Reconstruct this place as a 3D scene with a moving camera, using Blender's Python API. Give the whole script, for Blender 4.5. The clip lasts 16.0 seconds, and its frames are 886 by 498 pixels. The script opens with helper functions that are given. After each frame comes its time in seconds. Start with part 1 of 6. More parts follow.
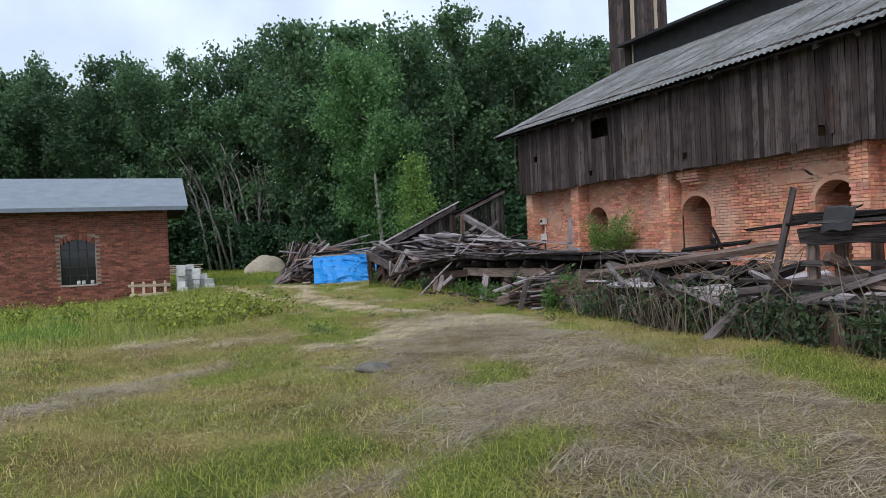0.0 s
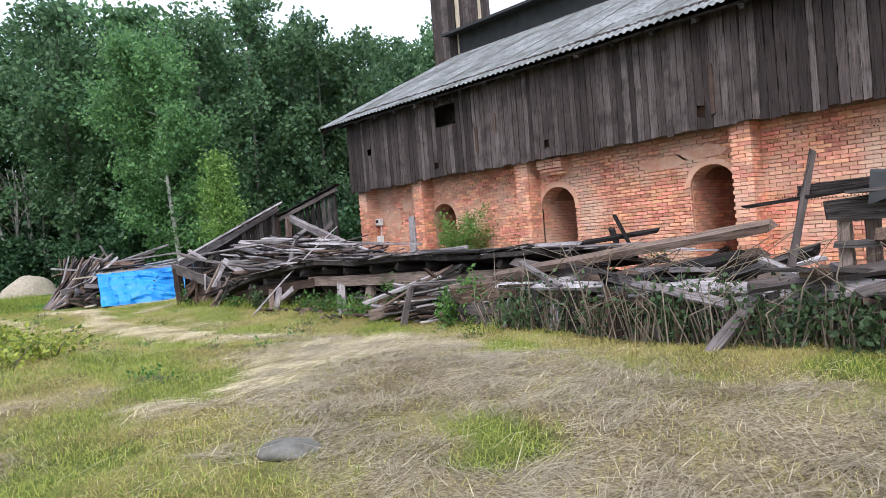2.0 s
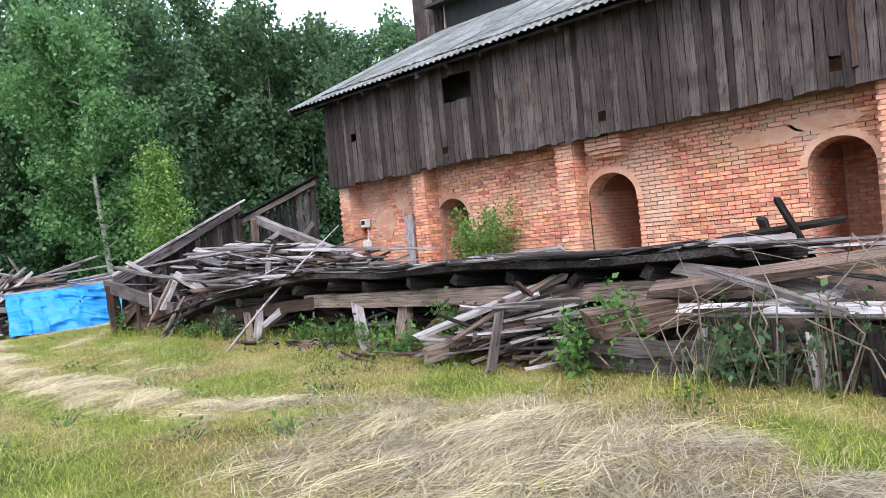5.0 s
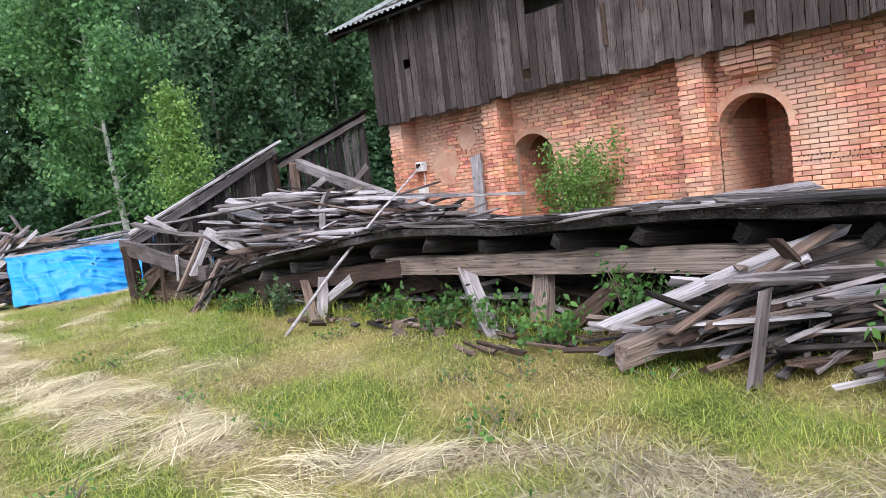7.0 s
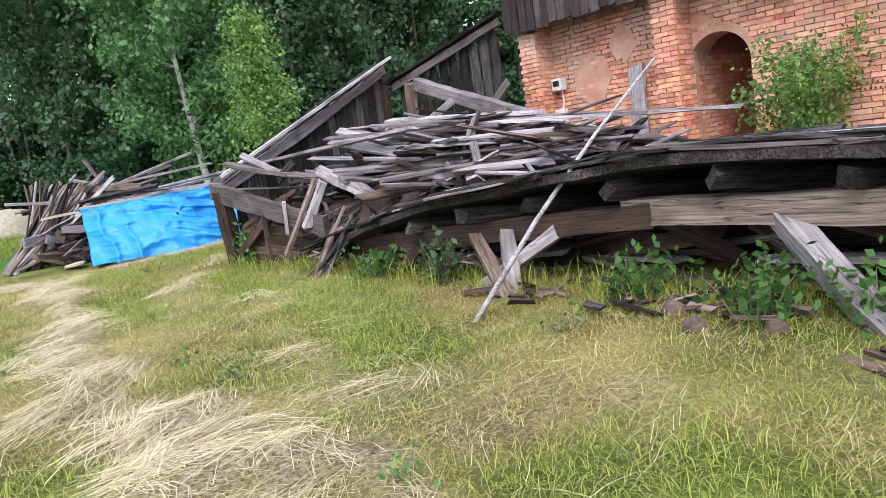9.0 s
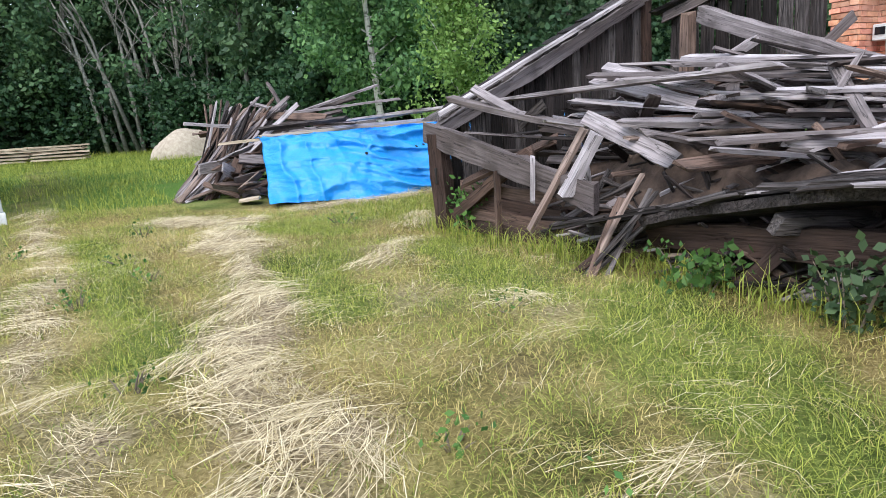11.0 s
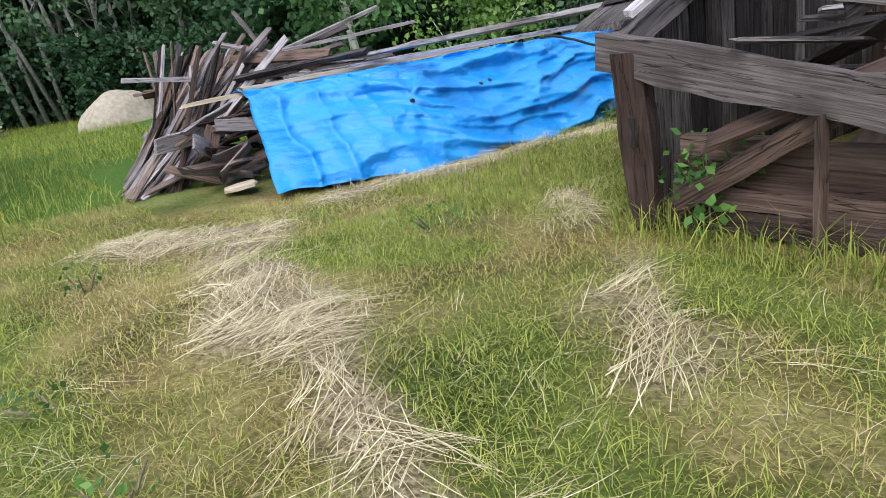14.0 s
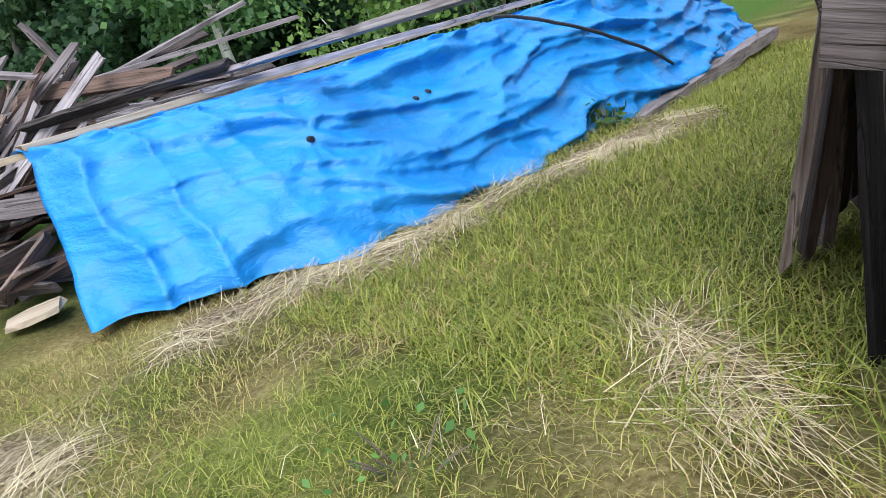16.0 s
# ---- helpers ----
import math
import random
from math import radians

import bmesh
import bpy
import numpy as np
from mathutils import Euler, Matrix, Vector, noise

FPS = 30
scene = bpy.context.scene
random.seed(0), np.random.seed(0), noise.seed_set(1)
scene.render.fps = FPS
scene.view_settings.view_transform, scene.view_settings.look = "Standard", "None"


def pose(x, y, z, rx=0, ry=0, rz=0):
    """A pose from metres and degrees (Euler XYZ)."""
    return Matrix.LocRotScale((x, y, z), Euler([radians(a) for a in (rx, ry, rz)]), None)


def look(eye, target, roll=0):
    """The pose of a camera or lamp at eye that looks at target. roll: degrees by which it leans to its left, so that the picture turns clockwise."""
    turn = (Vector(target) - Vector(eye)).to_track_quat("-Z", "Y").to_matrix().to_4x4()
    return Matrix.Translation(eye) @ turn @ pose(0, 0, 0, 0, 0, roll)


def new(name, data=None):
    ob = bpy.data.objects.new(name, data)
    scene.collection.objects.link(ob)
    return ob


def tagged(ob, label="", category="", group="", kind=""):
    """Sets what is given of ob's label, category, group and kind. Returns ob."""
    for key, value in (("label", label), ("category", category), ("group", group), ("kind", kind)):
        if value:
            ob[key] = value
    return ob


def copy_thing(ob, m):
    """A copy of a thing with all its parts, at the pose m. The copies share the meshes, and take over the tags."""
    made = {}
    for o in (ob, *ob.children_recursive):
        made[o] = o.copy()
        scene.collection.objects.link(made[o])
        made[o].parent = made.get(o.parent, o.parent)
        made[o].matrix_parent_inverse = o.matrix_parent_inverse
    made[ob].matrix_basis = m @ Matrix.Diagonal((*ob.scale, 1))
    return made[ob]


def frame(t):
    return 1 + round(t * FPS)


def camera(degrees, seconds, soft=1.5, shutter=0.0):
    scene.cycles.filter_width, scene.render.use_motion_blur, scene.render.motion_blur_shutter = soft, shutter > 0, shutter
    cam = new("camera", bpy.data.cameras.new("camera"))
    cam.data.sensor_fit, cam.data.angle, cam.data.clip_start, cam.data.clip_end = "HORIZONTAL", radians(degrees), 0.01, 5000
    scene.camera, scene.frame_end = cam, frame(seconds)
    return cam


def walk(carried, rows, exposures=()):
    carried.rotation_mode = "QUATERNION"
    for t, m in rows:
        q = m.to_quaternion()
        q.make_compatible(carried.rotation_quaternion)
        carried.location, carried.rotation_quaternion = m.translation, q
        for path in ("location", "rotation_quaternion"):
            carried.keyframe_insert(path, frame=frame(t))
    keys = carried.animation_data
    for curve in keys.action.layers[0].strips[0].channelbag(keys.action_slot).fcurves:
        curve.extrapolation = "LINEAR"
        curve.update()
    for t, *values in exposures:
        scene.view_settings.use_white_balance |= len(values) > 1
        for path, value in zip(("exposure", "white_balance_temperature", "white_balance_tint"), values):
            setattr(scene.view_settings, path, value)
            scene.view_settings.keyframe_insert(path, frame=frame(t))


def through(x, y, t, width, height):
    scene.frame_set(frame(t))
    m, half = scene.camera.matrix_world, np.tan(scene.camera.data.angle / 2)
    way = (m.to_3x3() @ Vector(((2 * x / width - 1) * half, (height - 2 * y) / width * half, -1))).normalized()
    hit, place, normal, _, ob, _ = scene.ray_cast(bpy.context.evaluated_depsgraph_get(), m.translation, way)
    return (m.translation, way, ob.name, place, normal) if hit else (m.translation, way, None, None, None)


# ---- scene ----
cam = camera(63.8, 16.0, soft=0.7)
METRES, EYE, TILT, LEAN, TURN = 24.0, 1.3, -0.3, 2.4, -25.1
ROWS = [
    (0.0, 0.0, 0.0, 0.0, 0.0, -0.0, 0.0),
    (0.5, -0.0096, 0.0331, -0.0019, -2.08, 0.09, 1.87),
    (1.0, -0.0221, 0.0626, -0.0031, -8.71, 0.27, -0.09),
    (1.5, -0.0312, 0.0965, -0.0047, -12.03, 0.47, 2.02),
    (2.0, -0.0434, 0.1271, -0.0038, -16.62, 0.32, 2.35),
    (2.5, -0.0485, 0.1546, -0.0034, -20.59, 0.41, 3.32),
    (3.0, -0.0551, 0.1871, -0.0032, -20.75, 0.76, 3.68),
    (3.5, -0.0587, 0.218, -0.0032, -20.64, 0.93, 3.48),
    (6.0, -0.0627, 0.3765, 0.0002, -22.0, 0.5, 3.41),
    (6.5, -0.0654, 0.4086, 0.0008, -20.0, -0.39, 3.32),
    (7.0, -0.0693, 0.4393, 0.0016, -20.59, -3.32, 4.39),
    (7.5, -0.073, 0.4729, 0.0017, -20.89, -5.85, 5.69),
    (8.0, -0.082, 0.5028, 0.0023, -20.2, -6.43, 5.82),
    (8.5, -0.0856, 0.5347, 0.0007, -17.63, -6.86, 6.32),
    (11.0, -0.1232, 0.6788, -0.0, -3.68, -10.72, 0.9),
    (11.5, -0.1382, 0.7052, -0.0022, 1.78, -9.58, 0.15),
    (12.0, -0.1483, 0.7292, -0.0031, 1.71, -9.32, 0.38),
    (12.5, -0.1596, 0.756, -0.0026, 0.51, -10.5, 1.78),
    (13.0, -0.1688, 0.783, -0.0036, -5.14, -13.83, 5.4),
    (13.5, -0.1741, 0.8132, -0.002, -6.79, -15.23, 6.32),
    (14.0, -0.1778, 0.8436, -0.0033, -8.74, -15.87, 5.59),
    (14.5, -0.178, 0.8744, -0.0033, -9.42, -16.09, 5.49),
    (15.0, -0.1766, 0.9057, -0.0035, -10.21, -16.31, 6.22),
    (15.5, -0.1723, 0.9369, -0.003, -14.75, -16.83, 9.04),
    (16.0, -0.1638, 0.9703, -0.0031, -17.57, -17.31, 10.6),
]
walk(cam, [(t, pose(0, 0, EYE, TILT, LEAN, TURN) @ pose(METRES * x, METRES * y, METRES * z, 90 + pitch, roll, yaw)) for t, x, y, z, yaw, pitch, roll in ROWS],
     exposures=[(0.0, 0.05), (0.2, 0.2), (0.5, 0.65), (0.8, 0.45), (1.0, 0.42), (1.3, 0.7), (1.5, 0.85), (2.0, 0.9), (2.5, 1.0), (3.5, 1.12), (7.0, 1.15), (11.0, 1.08), (12.5, 0.93), (13.5, 0.85), (16.0, 0.93)])

# ---- world, sun ----
SUN_ELEV, SUN_ROT = 48.0, 250.0
world = bpy.data.worlds.new("sky")
scene.world = world
world.use_nodes = True
wn, wl = world.node_tree.nodes, world.node_tree.links
wn.clear()
w_out, w_bg = wn.new("ShaderNodeOutputWorld"), wn.new("ShaderNodeBackground")
w_sky = wn.new("ShaderNodeTexSky")
w_sky.sky_type, w_sky.sun_disc = "NISHITA", False
w_sky.sun_elevation, w_sky.sun_rotation = radians(SUN_ELEV), radians(SUN_ROT)
w_co, w_noise, w_ramp, w_mix = wn.new("ShaderNodeTexCoord"), wn.new("ShaderNodeTexNoise"), wn.new("ShaderNodeValToRGB"), wn.new("ShaderNodeMix")
w_noise.inputs["Scale"].default_value, w_noise.inputs["Detail"].default_value = 3.0, 7.0
w_ramp.color_ramp.elements[0].position, w_ramp.color_ramp.elements[1].position = 0.36, 0.62
w_ramp.color_ramp.elements[0].color, w_ramp.color_ramp.elements[1].color = (0.55, 0.55, 0.55, 1), (1, 1, 1, 1)
w_mix.data_type = "RGBA"
w_mix.inputs[7].default_value = (7.6, 8.7, 10.2, 1)
wl.new(w_co.outputs["Generated"], w_noise.inputs["Vector"])
wl.new(w_noise.outputs["Fac"], w_ramp.inputs["Fac"])
wl.new(w_ramp.outputs["Color"], w_mix.inputs[0])
wl.new(w_sky.outputs["Color"], w_mix.inputs[6])
wl.new(w_mix.outputs[2], w_bg.inputs["Color"])
w_bg.inputs["Strength"].default_value = 0.122
wl.new(w_bg.outputs["Background"], w_out.inputs["Surface"])
sun = new("sun", bpy.data.lights.new("sun", "SUN"))
sun.data.energy, sun.data.angle, sun.data.color = 1.5, radians(30), (1.0, 0.98, 0.95)
sun.matrix_basis = look((0, 0, 0), (math.cos(radians(SUN_ELEV)) * 0.75, math.cos(radians(SUN_ELEV)) * 0.66, -math.sin(radians(SUN_ELEV))))

# ---- materials ----
def nodes_of(name):
    m = bpy.data.materials.new(name)
    m.use_nodes = True
    n, l = m.node_tree.nodes, m.node_tree.links
    return m, n, l, n["Principled BSDF"]


def ramp_node(n, stops):
    r = n.new("ShaderNodeValToRGB")
    e = r.color_ramp.elements
    while len(e) < len(stops):
        e.new(0.5)
    for k, (p, c) in enumerate(stops):
        e[k].position, e[k].color = p, (*c, 1)
    return r


def shade(name, stops, scale=(1, 1, 1), freq=4.0, detail=6.0, rough=0.85, bump=0.3, jitter=0.25, metal=0.0, dirt=None, coords="Object", island=False, bump_dist=0.01, sat=0.0):
    """Noise-driven colour with per-object or per-island variation, a second larger dirt scale and bump."""
    m, n, l, p = nodes_of(name)
    co, mp, nz = n.new("ShaderNodeTexCoord"), n.new("ShaderNodeMapping"), n.new("ShaderNodeTexNoise")
    mp.inputs["Scale"].default_value = scale
    nz.inputs["Scale"].default_value, nz.inputs["Detail"].default_value, nz.inputs["Roughness"].default_value = freq, detail, 0.65
    l.new(co.outputs[coords], mp.inputs["Vector"])
    info, geo, add = n.new("ShaderNodeObjectInfo"), n.new("ShaderNodeNewGeometry"), n.new("ShaderNodeMath")
    add.operation = "ADD"
    l.new(info.outputs["Random"], add.inputs[0])
    if island:
        l.new(geo.outputs["Random Per Island"], add.inputs[1])
    else:
        add.inputs[1].default_value = 0.0
    fr = n.new("ShaderNodeMath")
    fr.operation = "FRACT"
    l.new(add.outputs[0], fr.inputs[0])
    off = n.new("ShaderNodeVectorMath")
    off.operation = "ADD"
    mul = n.new("ShaderNodeMath")
    mul.operation = "MULTIPLY"
    mul.inputs[1].default_value = 37.0
    l.new(fr.outputs[0], mul.inputs[0])
    l.new(mp.outputs["Vector"], off.inputs[0])
    l.new(mul.outputs[0], off.inputs[1])
    l.new(off.outputs[0], nz.inputs["Vector"])
    r = ramp_node(n, stops)
    l.new(nz.outputs["Fac"], r.inputs["Fac"])
    hsv = n.new("ShaderNodeHueSaturation")
    vr = n.new("ShaderNodeMapRange")
    vr.inputs[3].default_value, vr.inputs[4].default_value = 1 - jitter, 1 + jitter
    l.new(fr.outputs[0], vr.inputs[0])
    l.new(vr.outputs[0], hsv.inputs["Value"])
    if sat:
        m2, f2, v2 = n.new("ShaderNodeMath"), n.new("ShaderNodeMath"), n.new("ShaderNodeMapRange")
        m2.operation, f2.operation = "MULTIPLY", "FRACT"
        m2.inputs[1].default_value = 7.3
        v2.inputs[3].default_value, v2.inputs[4].default_value = 0.5 - sat, 0.5 + sat
        l.new(fr.outputs[0], m2.inputs[0])
        l.new(m2.outputs[0], f2.inputs[0])
        l.new(f2.outputs[0], v2.inputs[0])
        l.new(v2.outputs[0], hsv.inputs["Hue"])
    l.new(r.outputs["Color"], hsv.inputs["Color"])
    col = hsv.outputs["Color"]
    if dirt:
        dn, dr, dm = n.new("ShaderNodeTexNoise"), ramp_node(n, [(0.42, (0, 0, 0)), (0.68, (1, 1, 1))]), n.new("ShaderNodeMix")
        dn.inputs["Scale"].default_value, dn.inputs["Detail"].default_value = dirt[1], 6.0
        l.new(geo.outputs["Position"], dn.inputs["Vector"])
        l.new(dn.outputs["Fac"], dr.inputs["Fac"])
        dm.data_type = "RGBA"
        k = n.new("ShaderNodeMath")
        k.operation = "MULTIPLY"
        k.inputs[1].default_value = dirt[2]
        l.new(dr.outputs["Color"], k.inputs[0])
        l.new(k.outputs[0], dm.inputs[0])
        l.new(col, dm.inputs[6])
        dm.inputs[7].default_value = (*dirt[0], 1)
        col = dm.outputs[2]
    l.new(col, p.inputs["Base Color"])
    p.inputs["Roughness"].default_value, p.inputs["Metallic"].default_value = rough, metal
    if bump:
        b = n.new("ShaderNodeBump")
        b.inputs["Strength"].default_value, b.inputs["Distance"].default_value = bump, bump_dist
        l.new(nz.outputs["Fac"], b.inputs["Height"])
        l.new(b.outputs["Normal"], p.inputs["Normal"])
    return m


def leafy(name, dark, light, through=0.35, jitter=0.35):
    m, n, l, p = nodes_of(name)
    geo, info, add, fr = n.new("ShaderNodeNewGeometry"), n.new("ShaderNodeObjectInfo"), n.new("ShaderNodeMath"), n.new("ShaderNodeMath")
    add.operation, fr.operation = "ADD", "FRACT"
    l.new(geo.outputs["Random Per Island"], add.inputs[0])
    l.new(info.outputs["Random"], add.inputs[1])
    l.new(add.outputs[0], fr.inputs[0])
    r = ramp_node(n, [(0.0, dark), (1.0, light)])
    l.new(fr.outputs[0], r.inputs["Fac"])
    hsv, vr = n.new("ShaderNodeHueSaturation"), n.new("ShaderNodeMapRange")
    vr.inputs[3].default_value, vr.inputs[4].default_value = 1 - jitter, 1 + jitter
    l.new(info.outputs["Random"], vr.inputs[0])
    l.new(vr.outputs[0], hsv.inputs["Value"])
    l.new(r.outputs["Color"], hsv.inputs["Color"])
    l.new(hsv.outputs["Color"], p.inputs["Base Color"])
    p.inputs["Roughness"].default_value = 0.55
    p.inputs["Specular IOR Level"].default_value = 0.3
    t, mix = n.new("ShaderNodeBsdfTranslucent"), n.new("ShaderNodeMixShader")
    l.new(hsv.outputs["Color"], t.inputs["Color"])
    mix.inputs[0].default_value = through
    l.new(p.outputs[0], mix.inputs[1])
    l.new(t.outputs[0], mix.inputs[2])
    l.new(mix.outputs[0], n["Material Output"].inputs["Surface"])
    return m


def old_wood(name, tones, grain=0.45, crack=0.8, dirt=0.5, dark=(0.03, 0.022, 0.02), rough=0.88, bump=0.7):
    """Weathered timber: a tone for each plank, fine grain along it, thin dark checks and blotches of dirt."""
    m, n, l, p = nodes_of(name)
    co, info, geo = n.new("ShaderNodeTexCoord"), n.new("ShaderNodeObjectInfo"), n.new("ShaderNodeNewGeometry")
    mul, off = n.new("ShaderNodeMath"), n.new("ShaderNodeVectorMath")
    mul.operation, off.operation = "MULTIPLY", "ADD"
    mul.inputs[1].default_value = 53.0
    l.new(info.outputs["Random"], mul.inputs[0])
    l.new(co.outputs["Object"], off.inputs[0])
    l.new(mul.outputs[0], off.inputs[1])
    fields = []
    for scale, detail in (((2.2, 55, 55), 5.0), ((0.8, 15, 15), 3.0), ((1.3, 5, 5), 4.0)):
        mp, nz = n.new("ShaderNodeMapping"), n.new("ShaderNodeTexNoise")
        mp.inputs["Scale"].default_value = scale
        nz.inputs["Scale"].default_value, nz.inputs["Detail"].default_value = 1.0, detail
        l.new(off.outputs[0], mp.inputs["Vector"])
        l.new(mp.outputs["Vector"], nz.inputs["Vector"])
        fields.append(nz.outputs["Fac"])
    tone = ramp_node(n, tones)
    wob, wadd = n.new("ShaderNodeMapRange"), n.new("ShaderNodeMath")
    wob.inputs[1].default_value, wob.inputs[2].default_value = 0.3, 0.7
    wob.inputs[3].default_value, wob.inputs[4].default_value = -0.14, 0.14
    wadd.operation = "ADD"
    l.new(fields[2], wob.inputs[0])
    l.new(wob.outputs[0], wadd.inputs[0])
    l.new(info.outputs["Random"], wadd.inputs[1])
    l.new(wadd.outputs[0], tone.inputs["Fac"])
    gr = ramp_node(n, [(0.36, (1 - grain,) * 3), (0.62, (1 + 0.25 * grain,) * 3)])
    ck = ramp_node(n, [(0.474, (1, 1, 1)), (0.488, (1 - crack,) * 3), (0.502, (1, 1, 1))])
    l.new(fields[0], gr.inputs["Fac"])
    l.new(fields[1], ck.inputs["Fac"])
    col = tone.outputs["Color"]
    for r in (gr, ck):
        mx = n.new("ShaderNodeMix")
        mx.data_type, mx.blend_type = "RGBA", "MULTIPLY"
        mx.inputs[0].default_value = 1.0
        l.new(col, mx.inputs[6])
        l.new(r.outputs["Color"], mx.inputs[7])
        col = mx.outputs[2]
    dn, dr, dm, dk = n.new("ShaderNodeTexNoise"), ramp_node(n, [(0.5, (0, 0, 0)), (0.7, (1, 1, 1))]), n.new("ShaderNodeMix"), n.new("ShaderNodeMath")
    dn.inputs["Scale"].default_value, dn.inputs["Detail"].default_value = 2.6, 7.0
    dk.operation, dk.inputs[1].default_value = "MULTIPLY", dirt
    dm.data_type = "RGBA"
    dm.inputs[7].default_value = (*dark, 1)
    l.new(geo.outputs["Position"], dn.inputs["Vector"])
    l.new(dn.outputs["Fac"], dr.inputs["Fac"])
    l.new(dr.outputs["Color"], dk.inputs[0])
    l.new(dk.outputs[0], dm.inputs[0])
    l.new(col, dm.inputs[6])
    l.new(dm.outputs[2], p.inputs["Base Color"])
    p.inputs["Roughness"].default_value, p.inputs["Specular IOR Level"].default_value = rough, 0.25
    hm = n.new("ShaderNodeMath")
    hm.operation = "MULTIPLY"
    l.new(gr.outputs["Color"], hm.inputs[0])
    l.new(ck.outputs["Color"], hm.inputs[1])
    b = n.new("ShaderNodeBump")
    b.inputs["Strength"].default_value, b.inputs["Distance"].default_value = bump, 0.012
    l.new(hm.outputs[0], b.inputs["Height"])
    l.new(b.outputs["Normal"], p.inputs["Normal"])
    return m


GRAIN = (0.8, 16, 16)
M_GREY = old_wood("weathered_wood", [(0.0, (0.08, 0.06, 0.057)), (0.3, (0.18, 0.148, 0.148)), (0.65, (0.33, 0.285, 0.295)), (1.0, (0.5, 0.445, 0.465))], 0.34, 0.7, 0.55)
M_PALE = shade("fresh_pale_wood", [(0.25, (0.22, 0.17, 0.12)), (0.5, (0.48, 0.38, 0.28)), (0.8, (0.6, 0.5, 0.4))], GRAIN, 2.2, rough=0.85, bump=0.4, jitter=0.2)
M_BROWN = old_wood("brown_old_timber", [(0.0, (0.045, 0.026, 0.021)), (0.4, (0.11, 0.068, 0.053)), (0.75, (0.2, 0.132, 0.106)), (1.0, (0.29, 0.215, 0.185))], 0.4, 0.75)
# rotten wood; its near-black also stands in for shade inside the ruin
M_ROT_SHADE = old_wood("rotten_and_shaded_wood", [(0.0, (0.014, 0.011, 0.011)), (0.5, (0.045, 0.035, 0.034)), (1.0, (0.14, 0.12, 0.118))], 0.55, 0.85, 0.6, (0.015, 0.011, 0.01), 0.95, 1.0)
M_BOARD = old_wood("dark_wall_board", [(0.0, (0.036, 0.025, 0.024)), (0.4, (0.07, 0.05, 0.048)), (0.8, (0.105, 0.079, 0.076)), (1.0, (0.15, 0.118, 0.113))], 0.36, 0.8, 0.7, (0.028, 0.02, 0.019))
M_BRICK = shade("kiln_brick", [(0.25, (0.4, 0.125, 0.075)), (0.5, (0.66, 0.27, 0.17)), (0.8, (0.74, 0.44, 0.32))], (1, 1, 1), 9.0, rough=0.92, bump=0.6, jitter=0.32, island=True, dirt=((0.62, 0.43, 0.33), 0.9, 0.75), sat=0.014)
M_MORTAR = shade("lime_mortar", [(0.3, (0.34, 0.18, 0.125)), (0.7, (0.54, 0.36, 0.27))], (1, 1, 1), 6.0, rough=0.95, bump=0.5)
M_PLASTER = shade("pale_smeared_plaster", [(0.3, (0.5, 0.22, 0.14)), (0.55, (0.6, 0.34, 0.24)), (0.8, (0.66, 0.46, 0.36))], (1, 1, 1), 3.0, rough=0.95, bump=0.4)
M_SBRICK = shade("red_brown_brick", [(0.25, (0.07, 0.022, 0.016)), (0.5, (0.21, 0.07, 0.046)), (0.8, (0.31, 0.14, 0.1))], (1, 1, 1), 8.0, rough=0.92, bump=0.4, jitter=0.45, island=True)
M_SMORT = shade("grey_mortar", [(0.3, (0.26, 0.2, 0.17)), (0.7, (0.44, 0.37, 0.32))], (1, 1, 1), 6.0, rough=0.95, bump=0.4)
M_ETERNIT = shade("corrugated_grey_sheet", [(0.25, (0.08, 0.08, 0.08)), (0.5, (0.2, 0.2, 0.205)), (0.8, (0.33, 0.33, 0.335))], (1, 1, 1), 5.0, rough=1.0, bump=0.25, jitter=0.12, dirt=((0.07, 0.07, 0.06), 0.9, 0.75))
M_TAR = shade("black_tar_felt", [(0.3, (0.01, 0.01, 0.012)), (0.8, (0.045, 0.043, 0.045))], (1, 1, 1), 3.0, rough=0.8, bump=0.3)
M_METALROOF = shade("grey_sheet_metal_roof", [(0.3, (0.14, 0.165, 0.2)), (0.7, (0.21, 0.24, 0.28))], (1, 1, 1), 2.0, rough=0.6, bump=0.1, jitter=0.05)
M_TARP = shade("blue_tarpaulin", [(0.3, (0.004, 0.205, 0.6)), (0.8, (0.012, 0.285, 0.75))], (3, 3, 6), 2.2, rough=0.34, bump=0.9, jitter=0.0, bump_dist=0.03)
M_STONE = shade("pale_granite", [(0.3, (0.3, 0.24, 0.19)), (0.6, (0.46, 0.39, 0.31)), (0.8, (0.54, 0.47, 0.4))], (1, 1, 1), 7.0, rough=0.9, bump=0.5, jitter=0.1)
M_FIELDSTONE = shade("grey_field_stone", [(0.3, (0.1, 0.09, 0.08)), (0.7, (0.22, 0.2, 0.18))], (1, 1, 1), 9.0, rough=0.95, bump=0.6)
M_BLOCK = shade("white_silicate_block", [(0.3, (0.42, 0.42, 0.43)), (0.7, (0.66, 0.66, 0.66))], (1, 1, 1), 6.0, rough=0.9, bump=0.4, jitter=0.2, dirt=((0.3, 0.3, 0.27), 2.0, 0.6))
# black laid on solid faces in place of the shade inside holes
M_BLACK = shade("hole_shade_black", [(0.3, (0.008, 0.007, 0.006)), (0.7, (0.02, 0.017, 0.014))], (1, 1, 1), 4.0, rough=0.95, bump=0.2)
